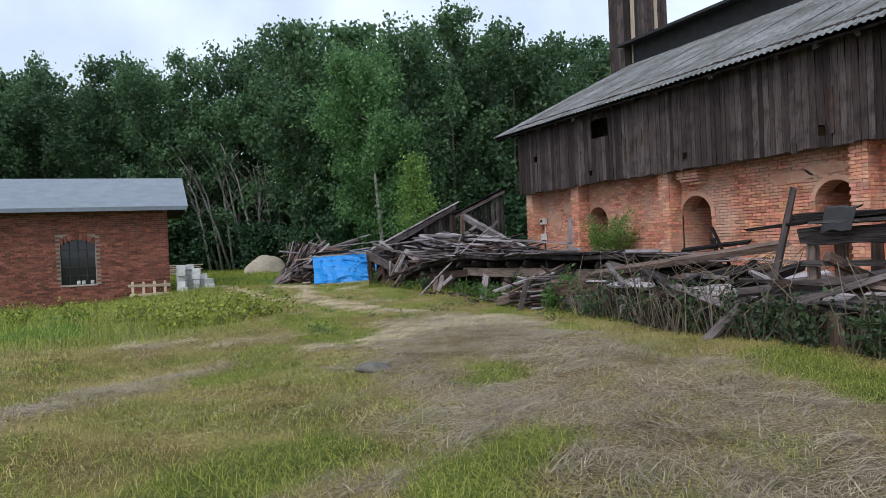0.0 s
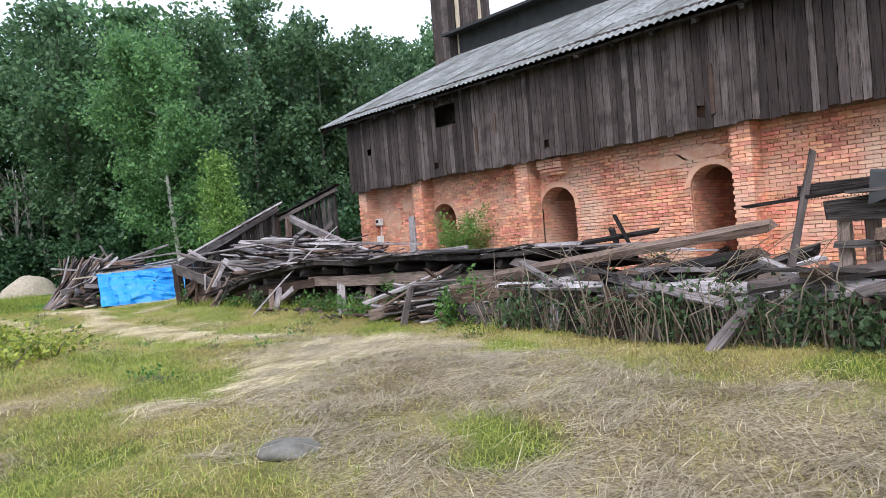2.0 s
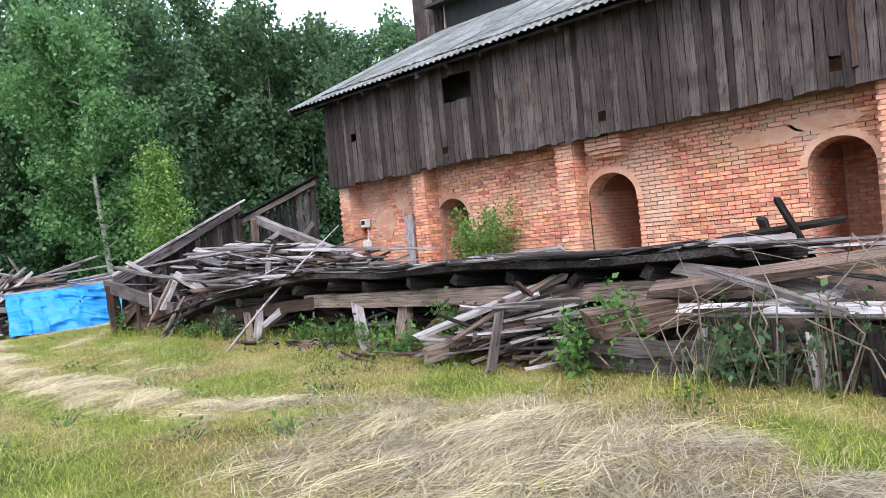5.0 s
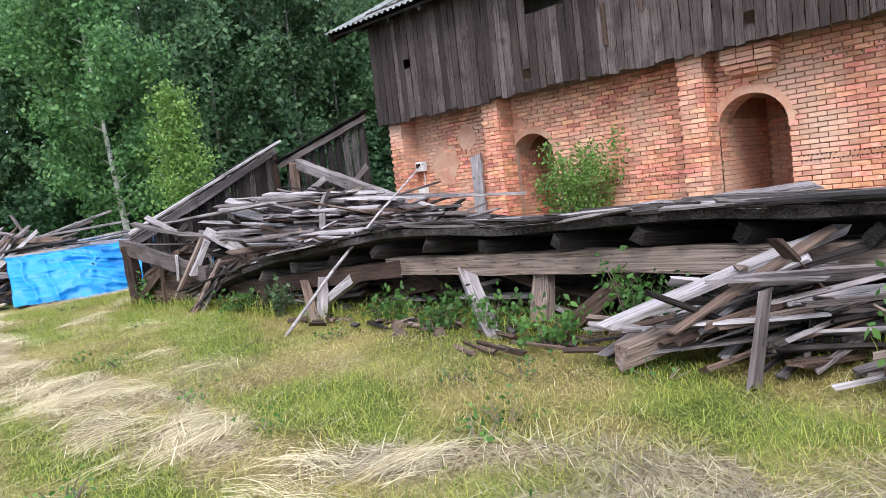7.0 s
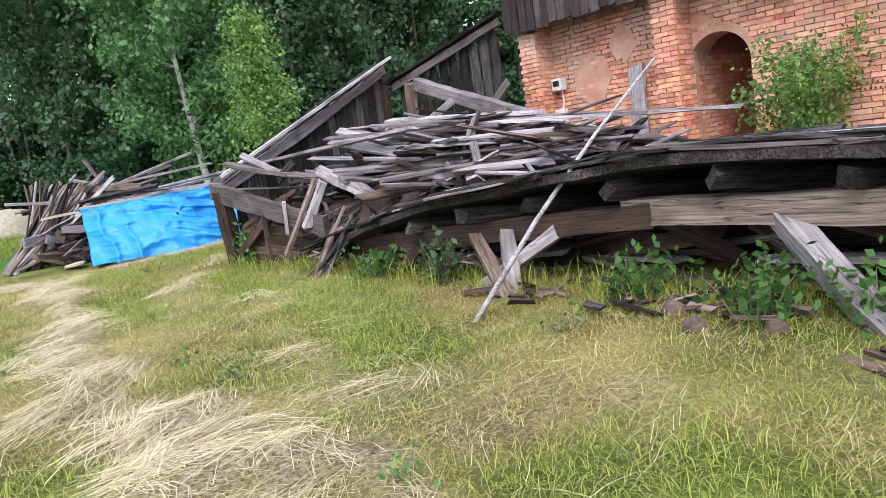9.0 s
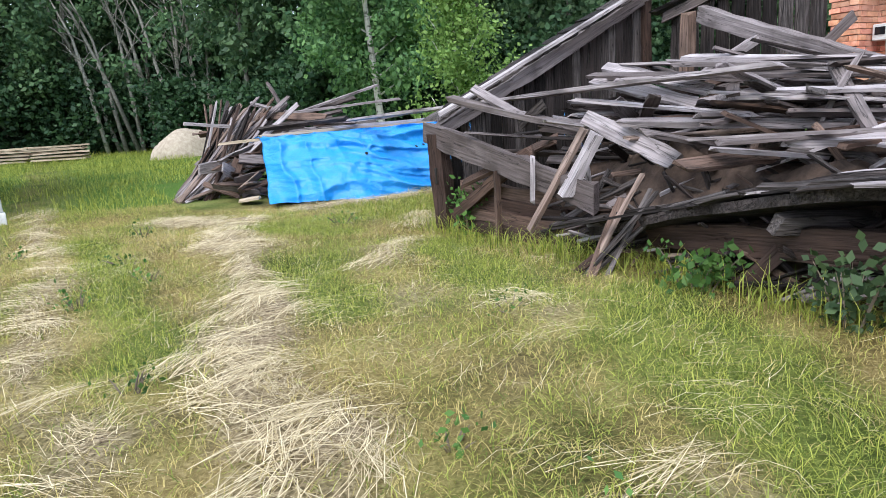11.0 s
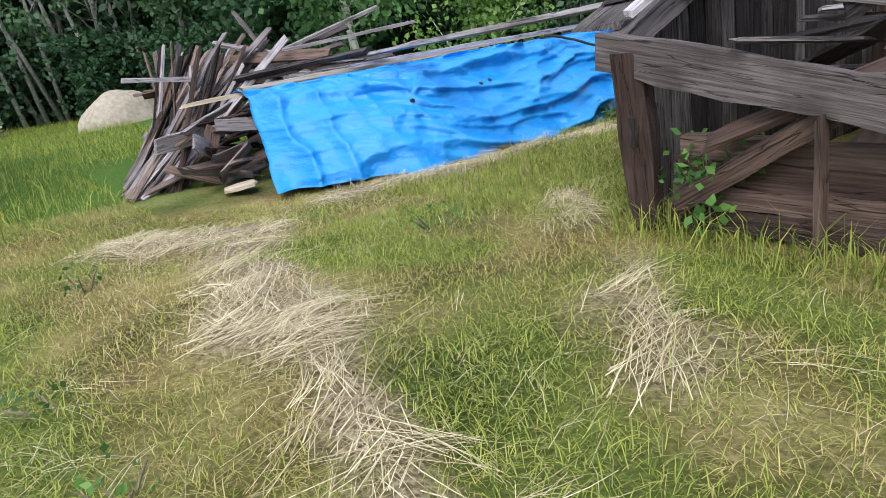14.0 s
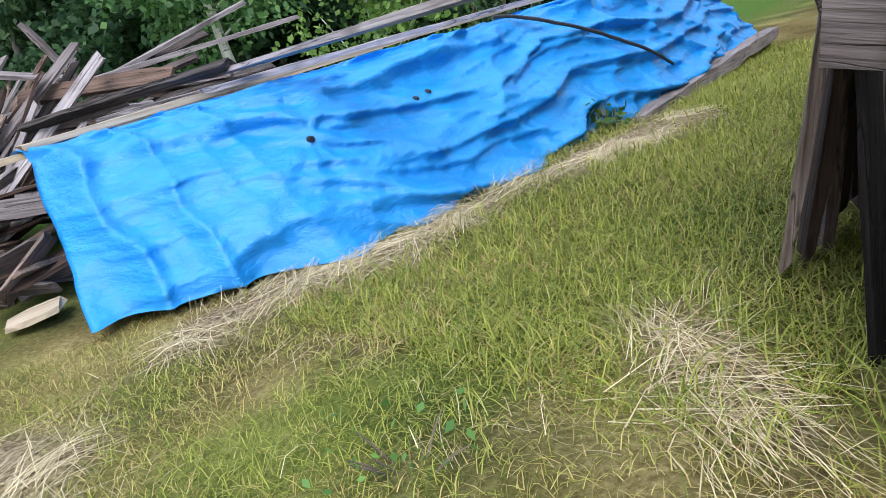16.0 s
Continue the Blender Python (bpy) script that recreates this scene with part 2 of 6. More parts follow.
M_STRAP = shade("black_strap", [(0.3, (0.008, 0.008, 0.01)), (0.7, (0.02, 0.02, 0.025))], (1, 1, 1), 20.0, rough=0.6, bump=0.1)
M_BOX = shade("grey_plastic", [(0.3, (0.5, 0.5, 0.5)), (0.7, (0.62, 0.62, 0.62))], (1, 1, 1), 5.0, rough=0.5, bump=0.05)
M_BARK = shade("grey_bark", [(0.3, (0.06, 0.055, 0.045)), (0.7, (0.2, 0.19, 0.165))], (4, 4, 1), 3.0, rough=0.95, bump=0.6)
M_STEM = shade("pale_grey_bark", [(0.3, (0.12, 0.115, 0.1)), (0.7, (0.32, 0.31, 0.28))], (3, 3, 5), 2.0, rough=0.9, bump=0.4)
M_BIRCH = shade("white_birch_bark", [(0.33, (0.05, 0.045, 0.04)), (0.45, (0.5, 0.49, 0.45)), (0.8, (0.62, 0.61, 0.57))], (3, 3, 9), 1.2, rough=0.8, bump=0.3)
M_SOIL = shade("dry_rubble_soil", [(0.3, (0.04, 0.026, 0.02)), (0.6, (0.13, 0.085, 0.065)), (0.85, (0.23, 0.16, 0.125))], (1, 1, 1), 7.0, rough=1.0, bump=0.9, bump_dist=0.03)
M_LEAF = leafy("forest_leaf", (0.04, 0.095, 0.05), (0.145, 0.24, 0.11), 0.42)
# darker copy of the forest leaf, with the wood's shade in its colour
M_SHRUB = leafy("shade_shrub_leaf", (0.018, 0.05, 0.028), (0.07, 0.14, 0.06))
M_LEAF2 = leafy("birch_leaf", (0.06, 0.14, 0.06), (0.17, 0.3, 0.11), 0.42)
M_LEAF3 = leafy("young_birch_leaf", (0.13, 0.26, 0.055), (0.34, 0.52, 0.14))
M_WEED = leafy("weed_leaf", (0.04, 0.11, 0.025), (0.13, 0.25, 0.06))
M_IVY = leafy("dull_vine_leaf", (0.025, 0.05, 0.022), (0.09, 0.14, 0.06))
M_GRASS = leafy("stubble_blade", (0.2, 0.16, 0.045), (0.62, 0.5, 0.2), 0.25, 0.0)
M_GREEN = leafy("lush_grass_blade", (0.08, 0.135, 0.018), (0.47, 0.49, 0.1), 0.35, 0.0)
M_HAY = leafy("dry_hay_strand", (0.3, 0.22, 0.11), (0.85, 0.73, 0.5), 0.15, 0.0)
M_HAYGREY = leafy("grey_hay_strand", (0.115, 0.084, 0.055), (0.5, 0.415, 0.3), 0.15, 0.0)
M_VINE = shade("dry_vine_stem", [(0.3, (0.07, 0.052, 0.04)), (0.7, (0.25, 0.2, 0.15))], (1, 1, 1), 5.0, rough=0.9, bump=0.2)
M_GLASS, gn, gl, gp = nodes_of("window_glass")
gp.inputs["Base Color"].default_value, gp.inputs["Roughness"].default_value = (0.015, 0.017, 0.02, 1), 0.06

# ---- building helpers ----
RNG = random.Random(7)


def world_of(ob):
    m = ob.matrix_parent_inverse @ ob.matrix_basis if ob.parent else ob.matrix_basis
    return world_of(ob.parent) @ m if ob.parent else ob.matrix_basis.copy()


def under(ob, parent):
    if parent is not None:
        ob.parent = parent
        ob.matrix_parent_inverse = world_of(parent).inverted()
    return ob


def part(name, bm, mat, parent=None, label="", smooth=False):
    me = bpy.data.meshes.new(name)
    bmesh.ops.recalc_face_normals(bm, faces=bm.faces)
    bm.to_mesh(me)
    bm.free()
    me.materials.append(mat)
    if smooth:
        me.shade_smooth()
    return under(tagged(new(name, me), label), parent)


def thing(name, loc, label, category, group="", kind=""):
    ob = new(name)
    ob.empty_display_size = 0.2
    ob.matrix_basis = Matrix.Translation(loc)
    return tagged(ob, label, category, group, kind)


def box_bm(x0, x1, y0, y1, z0, z1, bevel=0.0):
    bm = bmesh.new()
    bmesh.ops.create_cube(bm, size=1)
    for v in bm.verts:
        v.co = Vector((x0 + (v.co.x + 0.5) * (x1 - x0), y0 + (v.co.y + 0.5) * (y1 - y0), z0 + (v.co.z + 0.5) * (z1 - z0)))
    if bevel:
        bmesh.ops.bevel(bm, geom=bm.edges[:], offset=bevel, segments=1, affect="EDGES")
    return bm


def add_box(bm, x0, x1, y0, y1, z0, z1):
    v = [bm.verts.new((x, y, z)) for x in (x0, x1) for y in (y0, y1) for z in (z0, z1)]
    for f in ((0, 1, 3, 2), (4, 6, 7, 5), (0, 4, 5, 1), (2, 3, 7, 6), (0, 2, 6, 4), (1, 5, 7, 3)):
        bm.faces.new([v[k] for k in f])


def quick_mesh(name, verts, faces, mat):
    verts, faces = np.asarray(verts, np.float32), np.asarray(faces, np.int32)
    me = bpy.data.meshes.new(name)
    me.vertices.add(len(verts))
    me.vertices.foreach_set("co", verts.ravel())
    k = faces.shape[1]
    me.loops.add(faces.size)
    me.loops.foreach_set("vertex_index", faces.ravel())
    me.polygons.add(len(faces))
    me.polygons.foreach_set("loop_start", np.arange(0, faces.size, k, dtype=np.int32))
    me.update(calc_edges=True)
    me.shade_flat()
    me.materials.append(mat)
    return me


def plank_mesh(name, length, w, t, mat, warp=0.015, ragged=0.05, rng=RNG):
    """A plank along x from 0 to length, uneven in width, slightly warped, with ragged ends."""
    n = max(4, min(14, int(length / 0.22) + 2))
    ragged = min(ragged * 1.6, length * 0.2, 0.3 * max(w, t) + 0.01)
    verts, faces = [], []
    ph, ph2 = rng.uniform(0, 6), rng.uniform(0, 6)
    for i in range(n):
        s = i / (n - 1)
        dz, dy = warp * length * 0.4 * math.sin(ph + 3.0 * s), warp * length * 0.3 * math.sin(ph2 + 2.6 * s)
        ww, tt = w * rng.uniform(0.86, 1.05) / 2, t * rng.uniform(0.82, 1.08) / 2
        if i in (0, n - 1) and ragged > 0.03:
            ww *= rng.uniform(0.75, 1.0)
        for sy, sz in ((-1, -1), (1, -1), (1, 1), (-1, 1)):
            x = s * length
            if i in (0, n - 1):
                x += rng.uniform(-ragged, ragged)
            verts.append((x, dy + sy * ww + rng.uniform(-0.04, 0.04) * w, dz + sz * tt + rng.uniform(-0.05, 0.05) * t))
    for i in range(n - 1):
        for k in range(4):
            a, b = i * 4 + k, i * 4 + (k + 1) % 4
            faces.append((a, b, b + 4, a + 4))
    faces.append((3, 2, 1, 0))
    e = (n - 1) * 4
    faces.append((e, e + 1, e + 2, e + 3))
    return quick_mesh(name, verts, faces, mat)


def plank(a, b, w, t, mat, parent=None, name="plank", roll=0.0, warp=0.015, ragged=0.05, label=""):
    a, b = Vector(a), Vector(b)
    x = (b - a).normalized()
    y = Vector((0, 0, 1)).cross(x)
    y = Vector((0, 1, 0)) if y.length < 0.05 else y.normalized()
    z = x.cross(y)
    ob = new(name, plank_mesh(name, (b - a).length, w, t, mat, warp, ragged))
    m = Matrix((x, y, z)).transposed().to_4x4()
    ob.matrix_basis = Matrix.Translation(a) @ m @ pose(0, 0, 0, roll)
    return under(tagged(ob, label), parent)


def tube_bm(points, radii, sides=8):
    bm = bmesh.new()
    rings = []
    for i, (p, r) in enumerate(zip(points, radii)):
        p = Vector(p)
        d = (Vector(points[min(i + 1, len(points) - 1)]) - Vector(points[max(i - 1, 0)])).normalized()
        u = d.cross(Vector((0.3, 1, 0.2))).normalized()
        v = d.cross(u)
        rings.append([bm.verts.new(p + r * (math.cos(6.2832 * k / sides) * u + math.sin(6.2832 * k / sides) * v)) for k in range(sides)])
    for q, s in zip(rings, rings[1:]):
        for k in range(sides):
            bm.faces.new((q[k], q[(k + 1) % sides], s[(k + 1) % sides], s[k]))
    bm.faces.new(rings[0][::-1])
    bm.faces.new(rings[-1])
    return bm


def leaf_quads(centres, sizes, seed, droop=0.3, aspect=0.6):
    """Folded leaf diamonds with random turns: verts and quad faces."""
    g = np.random.default_rng(seed)
    n = len(centres)
    d = g.normal(size=(n, 3))
    d[:, 2] -= droop
    d /= np.linalg.norm(d, axis=1, keepdims=True)
    s = np.cross(d, g.normal(size=(n, 3)))
    s /= np.linalg.norm(s, axis=1, keepdims=True) + 1e-9
    L, W = sizes[:, None] * d, sizes[:, None] * aspect * 0.5 * s
    v = np.stack([centres, centres + 0.45 * L + W, centres + L, centres + 0.45 * L - W], 1).reshape(-1, 3)
    return v, np.arange(4 * n).reshape(-1, 4)


# ---- ground ----
def hill(x, y):
    """Gentle unevenness; falls a little towards the brick shed."""
    x, y = np.asarray(x, float), np.asarray(y, float)
    z = 0.03 * np.sin(0.9 * x + 0.4 * y) + 0.025 * np.sin(1.3 * y - 0.7 * x) + 0.02 * np.sin(2.3 * x + 1.1) * np.sin(1.9 * y)
    fall = -0.4 * np.clip((3.0 - x) / 5.0, 0, 1) * np.clip((y - 17.0) / 9.0, 0, 1)
    return (z + fall) * np.clip(1 - (np.hypot(x - 5, y - 15) - 60) / 40, 0, 1)


# hay: swaths as (x0, y0, x1, y1, half width, amount)
SWATHS = [(3.6, 1.0, 3.9, 5.5, 1.9, 0.85), (4.2, 5.5, 5.2, 10.6, 1.15, 0.9), (5.3, 10.6, 5.9, 11.8, 0.5, 0.8), (2.6, 6.0, 4.6, 11.0, 0.7, 0.8), (-1.6, 6.4, 1.3, 8.4, 0.5, 0.7),
          (0.3, 11.0, 2.4, 10.6, 0.45, 0.55), (3.2, 10.4, 2.6, 9.4, 0.35, 0.8), (4.3, 12.9, 4.7, 16.4, 0.28, 0.75), (4.9, 17.3, 5.3, 15.9, 0.25, 1.0), (5.2, 15.3, 4.8, 14.3, 0.28, 1.0),
          (4.9, 13.4, 5.7, 12.4, 0.17, 1.0), (5.4, 26.4, 6.4, 25.8, 0.32, 1.0), (6.2, 25.2, 5.7, 23.3, 0.3, 1.0), (5.6, 23.0, 5.5, 21.8, 0.16, 0.9), (5.5, 21.6, 5.1, 20.2, 0.26, 1.0),
          (7.6, 26.4, 8.7, 26.1, 0.3, 1.3), (8.7, 26.05, 11.4, 25.75, 0.26, 1.3), (8.4, 24.3, 8.05, 23.6, 0.16, 0.9), (7.7, 22.9, 6.8, 21.8, 0.2, 0.6), (4.05, 19.0, 3.9, 30.0, 0.16, 0.7),
          (5.0, 20.0, 5.0, 18.5, 0.3, 0.9), (4.6, 18.2, 4.9, 17.2, 0.28, 0.8), (6.4, 20.8, 6.9, 19.4, 0.35, 0.45), (0.2, 1.5, 1.2, 4.0, 0.5, 0.4), (6.0, 17.5, 6.3, 15.4, 0.4, 0.4)]


def waves(x, y, k=1.0):
    return (np.sin(1.7 * k * x + 2.1 * np.sin(0.9 * k * y)) * np.sin(1.9 * k * y + 1.3 * np.sin(1.4 * k * x)) + 0.6 * np.sin(4.3 * k * x + 1.9 * np.sin(3.1 * k * y)) * np.sin(3.7 * k * y)) / 1.6


# fresh green growth, in the same form
GREENS = [(0.5, 4.2, 1.15, 4.7, 0.34, 0.75), (1.6, 3.4, 2.5, 4.0, 0.3, 0.7), (3.4, 6.1, 3.7, 6.5, 0.3, 0.7), (3.0, 9.6, 3.7, 10.6, 0.26, 1.0), (3.1, 10.0, 3.2, 14.0, 0.42, 0.9),
          (5.6, 8.3, 5.95, 8.6, 0.32, 1.0), (5.3, 3.5, 6.2, 5.2, 0.35, 0.8), (0.9, 7.6, 1.6, 8.6, 0.3, 0.8), (5.5, 13.6, 5.9, 14.9, 0.4, 0.8), (6.6, 11.6, 7.3, 12.6, 0.4, 0.8),
          (5.9, 20.6, 6.1, 22.2, 0.32, 1.0), (4.6, 20.5, 4.5, 25.0, 0.22, 0.8), (7.2, 24.9, 9.5, 24.6, 0.35, 1.0), (6.3, 24.8, 6.9, 23.9, 0.3, 0.9), (6.6, 17.2, 7.4, 19.4, 0.4, 0.9), (7.0, 20.2, 7.7, 22.4, 0.3, 0.9), (4.2, 13.0, 4.4, 17.0, 0.25, 0.7)]


def capsules(x, y, rows):
    wx, wy = x + 0.22 * waves(x, y, 1.3), y + 0.22 * waves(y, x, 1.1)
    best = np.zeros_like(x)
    for x0, y0, x1, y1, r, k in rows:
        dx, dy = x1 - x0, y1 - y0
        u = np.clip(((wx - x0) * dx + (wy - y0) * dy) / (dx * dx + dy * dy), 0, 1)
        best = np.maximum(best, k * np.clip(1.5 - np.hypot(wx - x0 - u * dx, wy - y0 - u * dy) / r, 0, 1))
    return best


def fresh_at(x, y):
    """How green the mown grass is: 0 dry stubble, 1 fresh growth."""
    x, y = np.asarray(x, float), np.asarray(y, float)
    return np.clip(0.28 + 0.5 * waves(y, x, 0.75) + 0.3 * waves(x, y, 2.1) + 1.1 * capsules(x, y, GREENS), 0, 1)


def hay_at(x, y):
    x, y = np.asarray(x, float), np.asarray(y, float)
    return np.clip(capsules(x, y, SWATHS) - 1.1 * capsules(x, y, GREENS) + 0.32 * waves(x, y, 1.7) + 0.22 * waves(y, x, 4.6) - 0.08, 0, 1)


def lush_at(x, y):
    """Uncut tall green grass round the shed and along the ruin's foot."""
    x, y = np.asarray(x, float), np.asarray(y, float)
    a = np.clip((2.6 - x + 0.5 * waves(x, y)) / 0.8, 0, 1) * np.clip((y - 11.5) / 1.5, 0, 1)
    b = np.clip((x - 3.0) / 2, 0, 1) * np.clip((y - 27.5) / 2, 0, 1)
    c = np.clip((3.6 - x + 0.2 * waves(x, y)) / 0.4, 0, 1) * np.clip((y - 16.5) / 2, 0, 1)
    return np.clip(a + b + c, 0, 1)


def axis_steps(lo, hi, step, far):
    mid = np.arange(lo, hi + step / 2, step)
    out = np.array([0.3, 1.0, 2.5, 6, 14, 30, 65, 140, 300, 650])
    return np.concatenate([lo - out[out < far][::-1], mid, hi + out[out < far]])


gx, gy = axis_steps(-14, 20, 0.16, 900), axis_steps(-6, 50, 0.16, 900)
GX, GY = np.meshgrid(gx, gy)
HAY = hay_at(GX, GY)
gv = np.stack([GX, GY, hill(GX, GY) + 0.035 * np.clip(HAY, 0, 1) * (GX > -5) + 0.012 * waves(GX, GY, 3.5) * (np.abs(GX) < 20)], -1).reshape(-1, 3)
ni, nj = len(gx), len(gy)
ii = (np.arange(nj - 1)[:, None] * ni + np.arange(ni - 1)[None, :]).ravel()
gme = quick_mesh("ground", gv, np.stack([ii, ii + 1, ii + ni + 1, ii + ni], 1), M_SOIL)
gme.attributes.new("hay", "FLOAT", "POINT").data.foreach_set("value", HAY.ravel().astype(np.float32))
gme.attributes.new("lush", "FLOAT", "POINT").data.foreach_set("value", lush_at(GX, GY).ravel().astype(np.float32))
gme.attributes.new("fresh", "FLOAT", "POINT").data.foreach_set("value", fresh_at(GX, GY).ravel().astype(np.float32))
gme.shade_smooth()
M_GROUND, n_, l_, p_ = nodes_of("mown_meadow")
at_h, at_l, at_f = n_.new("ShaderNodeAttribute"), n_.new("ShaderNodeAttribute"), n_.new("ShaderNodeAttribute")
at_h.attribute_name, at_l.attribute_name, at_f.attribute_name = "hay", "lush", "fresh"
gpos, nz1, nz2 = n_.new("ShaderNodeNewGeometry"), n_.new("ShaderNodeTexNoise"), n_.new("ShaderNodeTexNoise")
nz1.inputs["Scale"].default_value, nz1.inputs["Detail"].default_value = 1.1, 8.0
nz2.inputs["Scale"].default_value, nz2.inputs["Detail"].default_value = 34.0, 10.0
nz2.inputs["Roughness"].default_value = 0.75
for q in (nz1, nz2):
    l_.new(gpos.outputs["Position"], q.inputs["Vector"])
r1 = ramp_node(n_, [(0.34, (0.045, 0.035, 0.014)), (0.5, (0.2, 0.15, 0.06)), (0.64, (0.42, 0.33, 0.15))])
r4 = ramp_node(n_, [(0.34, (0.02, 0.035, 0.007)), (0.5, (0.1, 0.125, 0.028)), (0.64, (0.25, 0.265, 0.07))])
r2 = ramp_node(n_, [(0.36, (0.06, 0.042, 0.026)), (0.5, (0.24, 0.18, 0.115)), (0.64, (0.5, 0.41, 0.28))])
r3 = ramp_node(n_, [(0.33, (0.025, 0.06, 0.012)), (0.65, (0.13, 0.23, 0.045))])
mixn = n_.new("ShaderNodeMath")
mixn.operation = "ADD"
half = n_.new("ShaderNodeMath")
half.operation = "MULTIPLY"
half.inputs[1].default_value = 0.5
l_.new(nz1.outputs["Fac"], mixn.inputs[0])
l_.new(nz2.outputs["Fac"], mixn.inputs[1])
l_.new(mixn.outputs[0], half.inputs[0])
mA, mB, mC = n_.new("ShaderNodeMix"), n_.new("ShaderNodeMix"), n_.new("ShaderNodeMix")
mA.data_type = mB.data_type = mC.data_type = "RGBA"
l_.new(half.outputs[0], r4.inputs["Fac"])
l_.new(at_f.outputs["Fac"], mC.inputs[0])
l_.new(r1.outputs["Color"], mC.inputs[6])
l_.new(r4.outputs["Color"], mC.inputs[7])
l_.new(half.outputs[0], r1.inputs["Fac"])
l_.new(nz2.outputs["Fac"], r2.inputs["Fac"])
l_.new(nz2.outputs["Fac"], r3.inputs["Fac"])
l_.new(at_l.outputs["Fac"], mA.inputs[0])
l_.new(mC.outputs[2], mA.inputs[6])
l_.new(r3.outputs["Color"], mA.inputs[7])
l_.new(at_h.outputs["Fac"], mB.inputs[0])
l_.new(mA.outputs[2], mB.inputs[6])
l_.new(r2.outputs["Color"], mB.inputs[7])
l_.new(mB.outputs[2], p_.inputs["Base Color"])
p_.inputs["Roughness"].default_value = 1.0
p_.inputs["Specular IOR Level"].default_value = 0.1
gb = n_.new("ShaderNodeBump")
gb.inputs["Strength"].default_value, gb.inputs["Distance"].default_value = 0.8, 0.03
l_.new(nz2.outputs["Fac"], gb.inputs["Height"])
l_.new(gb.outputs["Normal"], p_.inputs["Normal"])
gme.materials.clear()
gme.materials.append(M_GROUND)
tagged(new("ground", gme), "mown meadow of green grass with swaths of dry hay", "ground", kind="structure")

# ---- brickwork ----
BRICK_MESHES = {}


def brick_boxes(name, cells, mat, parent, singles=0, label=""):
    """cells: (cx, cy, cz, sx, sy, sz). The first `singles` become bricks of their own, the rest one joined mesh."""
    for cx, cy, cz, sx, sy, sz in cells[:singles]:
        key = (mat.name, round(sx, 2), round(sy, 2), round(sz, 3))
        if key not in BRICK_MESHES:
            bm = box_bm(-sx / 2, sx / 2, -sy / 2, sy / 2, -sz / 2, sz / 2, 0.006)
            me = bpy.data.meshes.new("brick")
            bm.to_mesh(me)
            bm.free()
            me.materials.append(mat)
            BRICK_MESHES[key] = me
        ob = new("brick", BRICK_MESHES[key])
        ob.matrix_basis = pose(cx, cy, cz, RNG.uniform(-0.7, 0.7), 0, RNG.uniform(-0.7, 0.7))
        under(ob, parent)
    c = np.array(cells[singles:])
    corner = np.array([(x, y, z) for x in (-0.5, 0.5) for y in (-0.5, 0.5) for z in (-0.5, 0.5)])
    v = c[:, None, :3] + corner[None] * c[:, None, 3:]
    v += np.random.default_rng(3).normal(0, 0.003, v.shape)
    f = np.array(((0, 1, 3, 2), (4, 6, 7, 5), (0, 4, 5, 1), (2, 3, 7, 6), (0, 2, 6, 4), (1, 5, 7, 3)))
    faces = (np.arange(len(c))[:, None, None] * 8 + f[None]).reshape(-1, 4)
    return under(tagged(new(name, quick_mesh(name, v.reshape(-1, 3), faces, mat)), label, kind="stuff"), parent)


def courses(u0, u1, z0, z1, length=0.25, high=0.065, joint=0.012):
    k = 0
    z = z0
    while z + high <= z1 + 0.001:
        u = u0 - (length + joint) * (0.5 if k % 2 else 0.0)
        while u < u1:
            a, b = max(u, u0), min(u + length, u1)
            if b - a > 0.05:
                yield (a + b) / 2, z + high / 2, b - a, high
            u += length + joint
        z += high + joint
        k += 1


# ---- kiln building ----
WALL_X, PIER_X, TOP = 14.45, 14.0, 3.12
ARCHES = [(18.82, 0.5, 1.86, 2.33), (14.55, 0.54, 1.84, 2.36), (10.46, 0.49, 1.95, 2.38), (6.2, 0.5, 1.9, 2.36), (1.5, 0.5, 1.9, 2.36)]
PIERS = [22.25, 19.44, 15.29, 9.6, 4.2, -1.2]
Y_END, Y_FAR = -8.0, 22.46


def arch_z(y, a):
    yc, half, spring, top = a
    return spring + (top - spring) * math.sqrt(max(0.0, 1 - ((y - yc) / half) ** 2))


kiln = tagged(new("wall_kiln"), "long red brick kiln wall with piers and arched openings", "brick wall", kind="structure")
bm = bmesh.new()
edges = [Y_END]
for a in sorted(ARCHES):
    edges += [a[0] - a[1], a[0] + a[1]]
edges.append(Y_FAR - 0.05)
for k in range(0, len(edges), 2):
    add_box(bm, WALL_X + 0.01, WALL_X + 0.5, edges[k], edges[k + 1], -0.4, 3.6)
for a in ARCHES:
    add_box(bm, WALL_X + 0.01, WALL_X + 0.5, a[0] - a[1], a[0] + a[1], -0.4, 0.25)
    ys = [a[0] + a[1] * math.cos(math.pi * k / 14) for k in range(15)]
    for p, q in zip(ys, ys[1:]):
        zs = [arch_z(p, a), arch_z(q, a)]
        vs = [bm.verts.new((x, y, z)) for x in (WALL_X + 0.01, WALL_X + 0.5) for y, z in ((p, zs[0]), (q, zs[1]), (q, 3.6), (p, 3.6))]
        for f in ((0, 1, 2, 3), (7, 6, 5, 4), (0, 4, 5, 1), (2, 6, 7, 3), (1, 5, 6, 2), (0, 3, 7, 4)):
            bm.faces.new([vs[i] for i in f])
add_box(bm, WALL_X + 2.2, WALL_X + 2.5, Y_END, Y_FAR - 0.05, -0.4, 4.9)
add_box(bm, WALL_X + 0.5, 26.0, Y_FAR - 0.45, Y_FAR - 0.05, -0.4, 4.9)
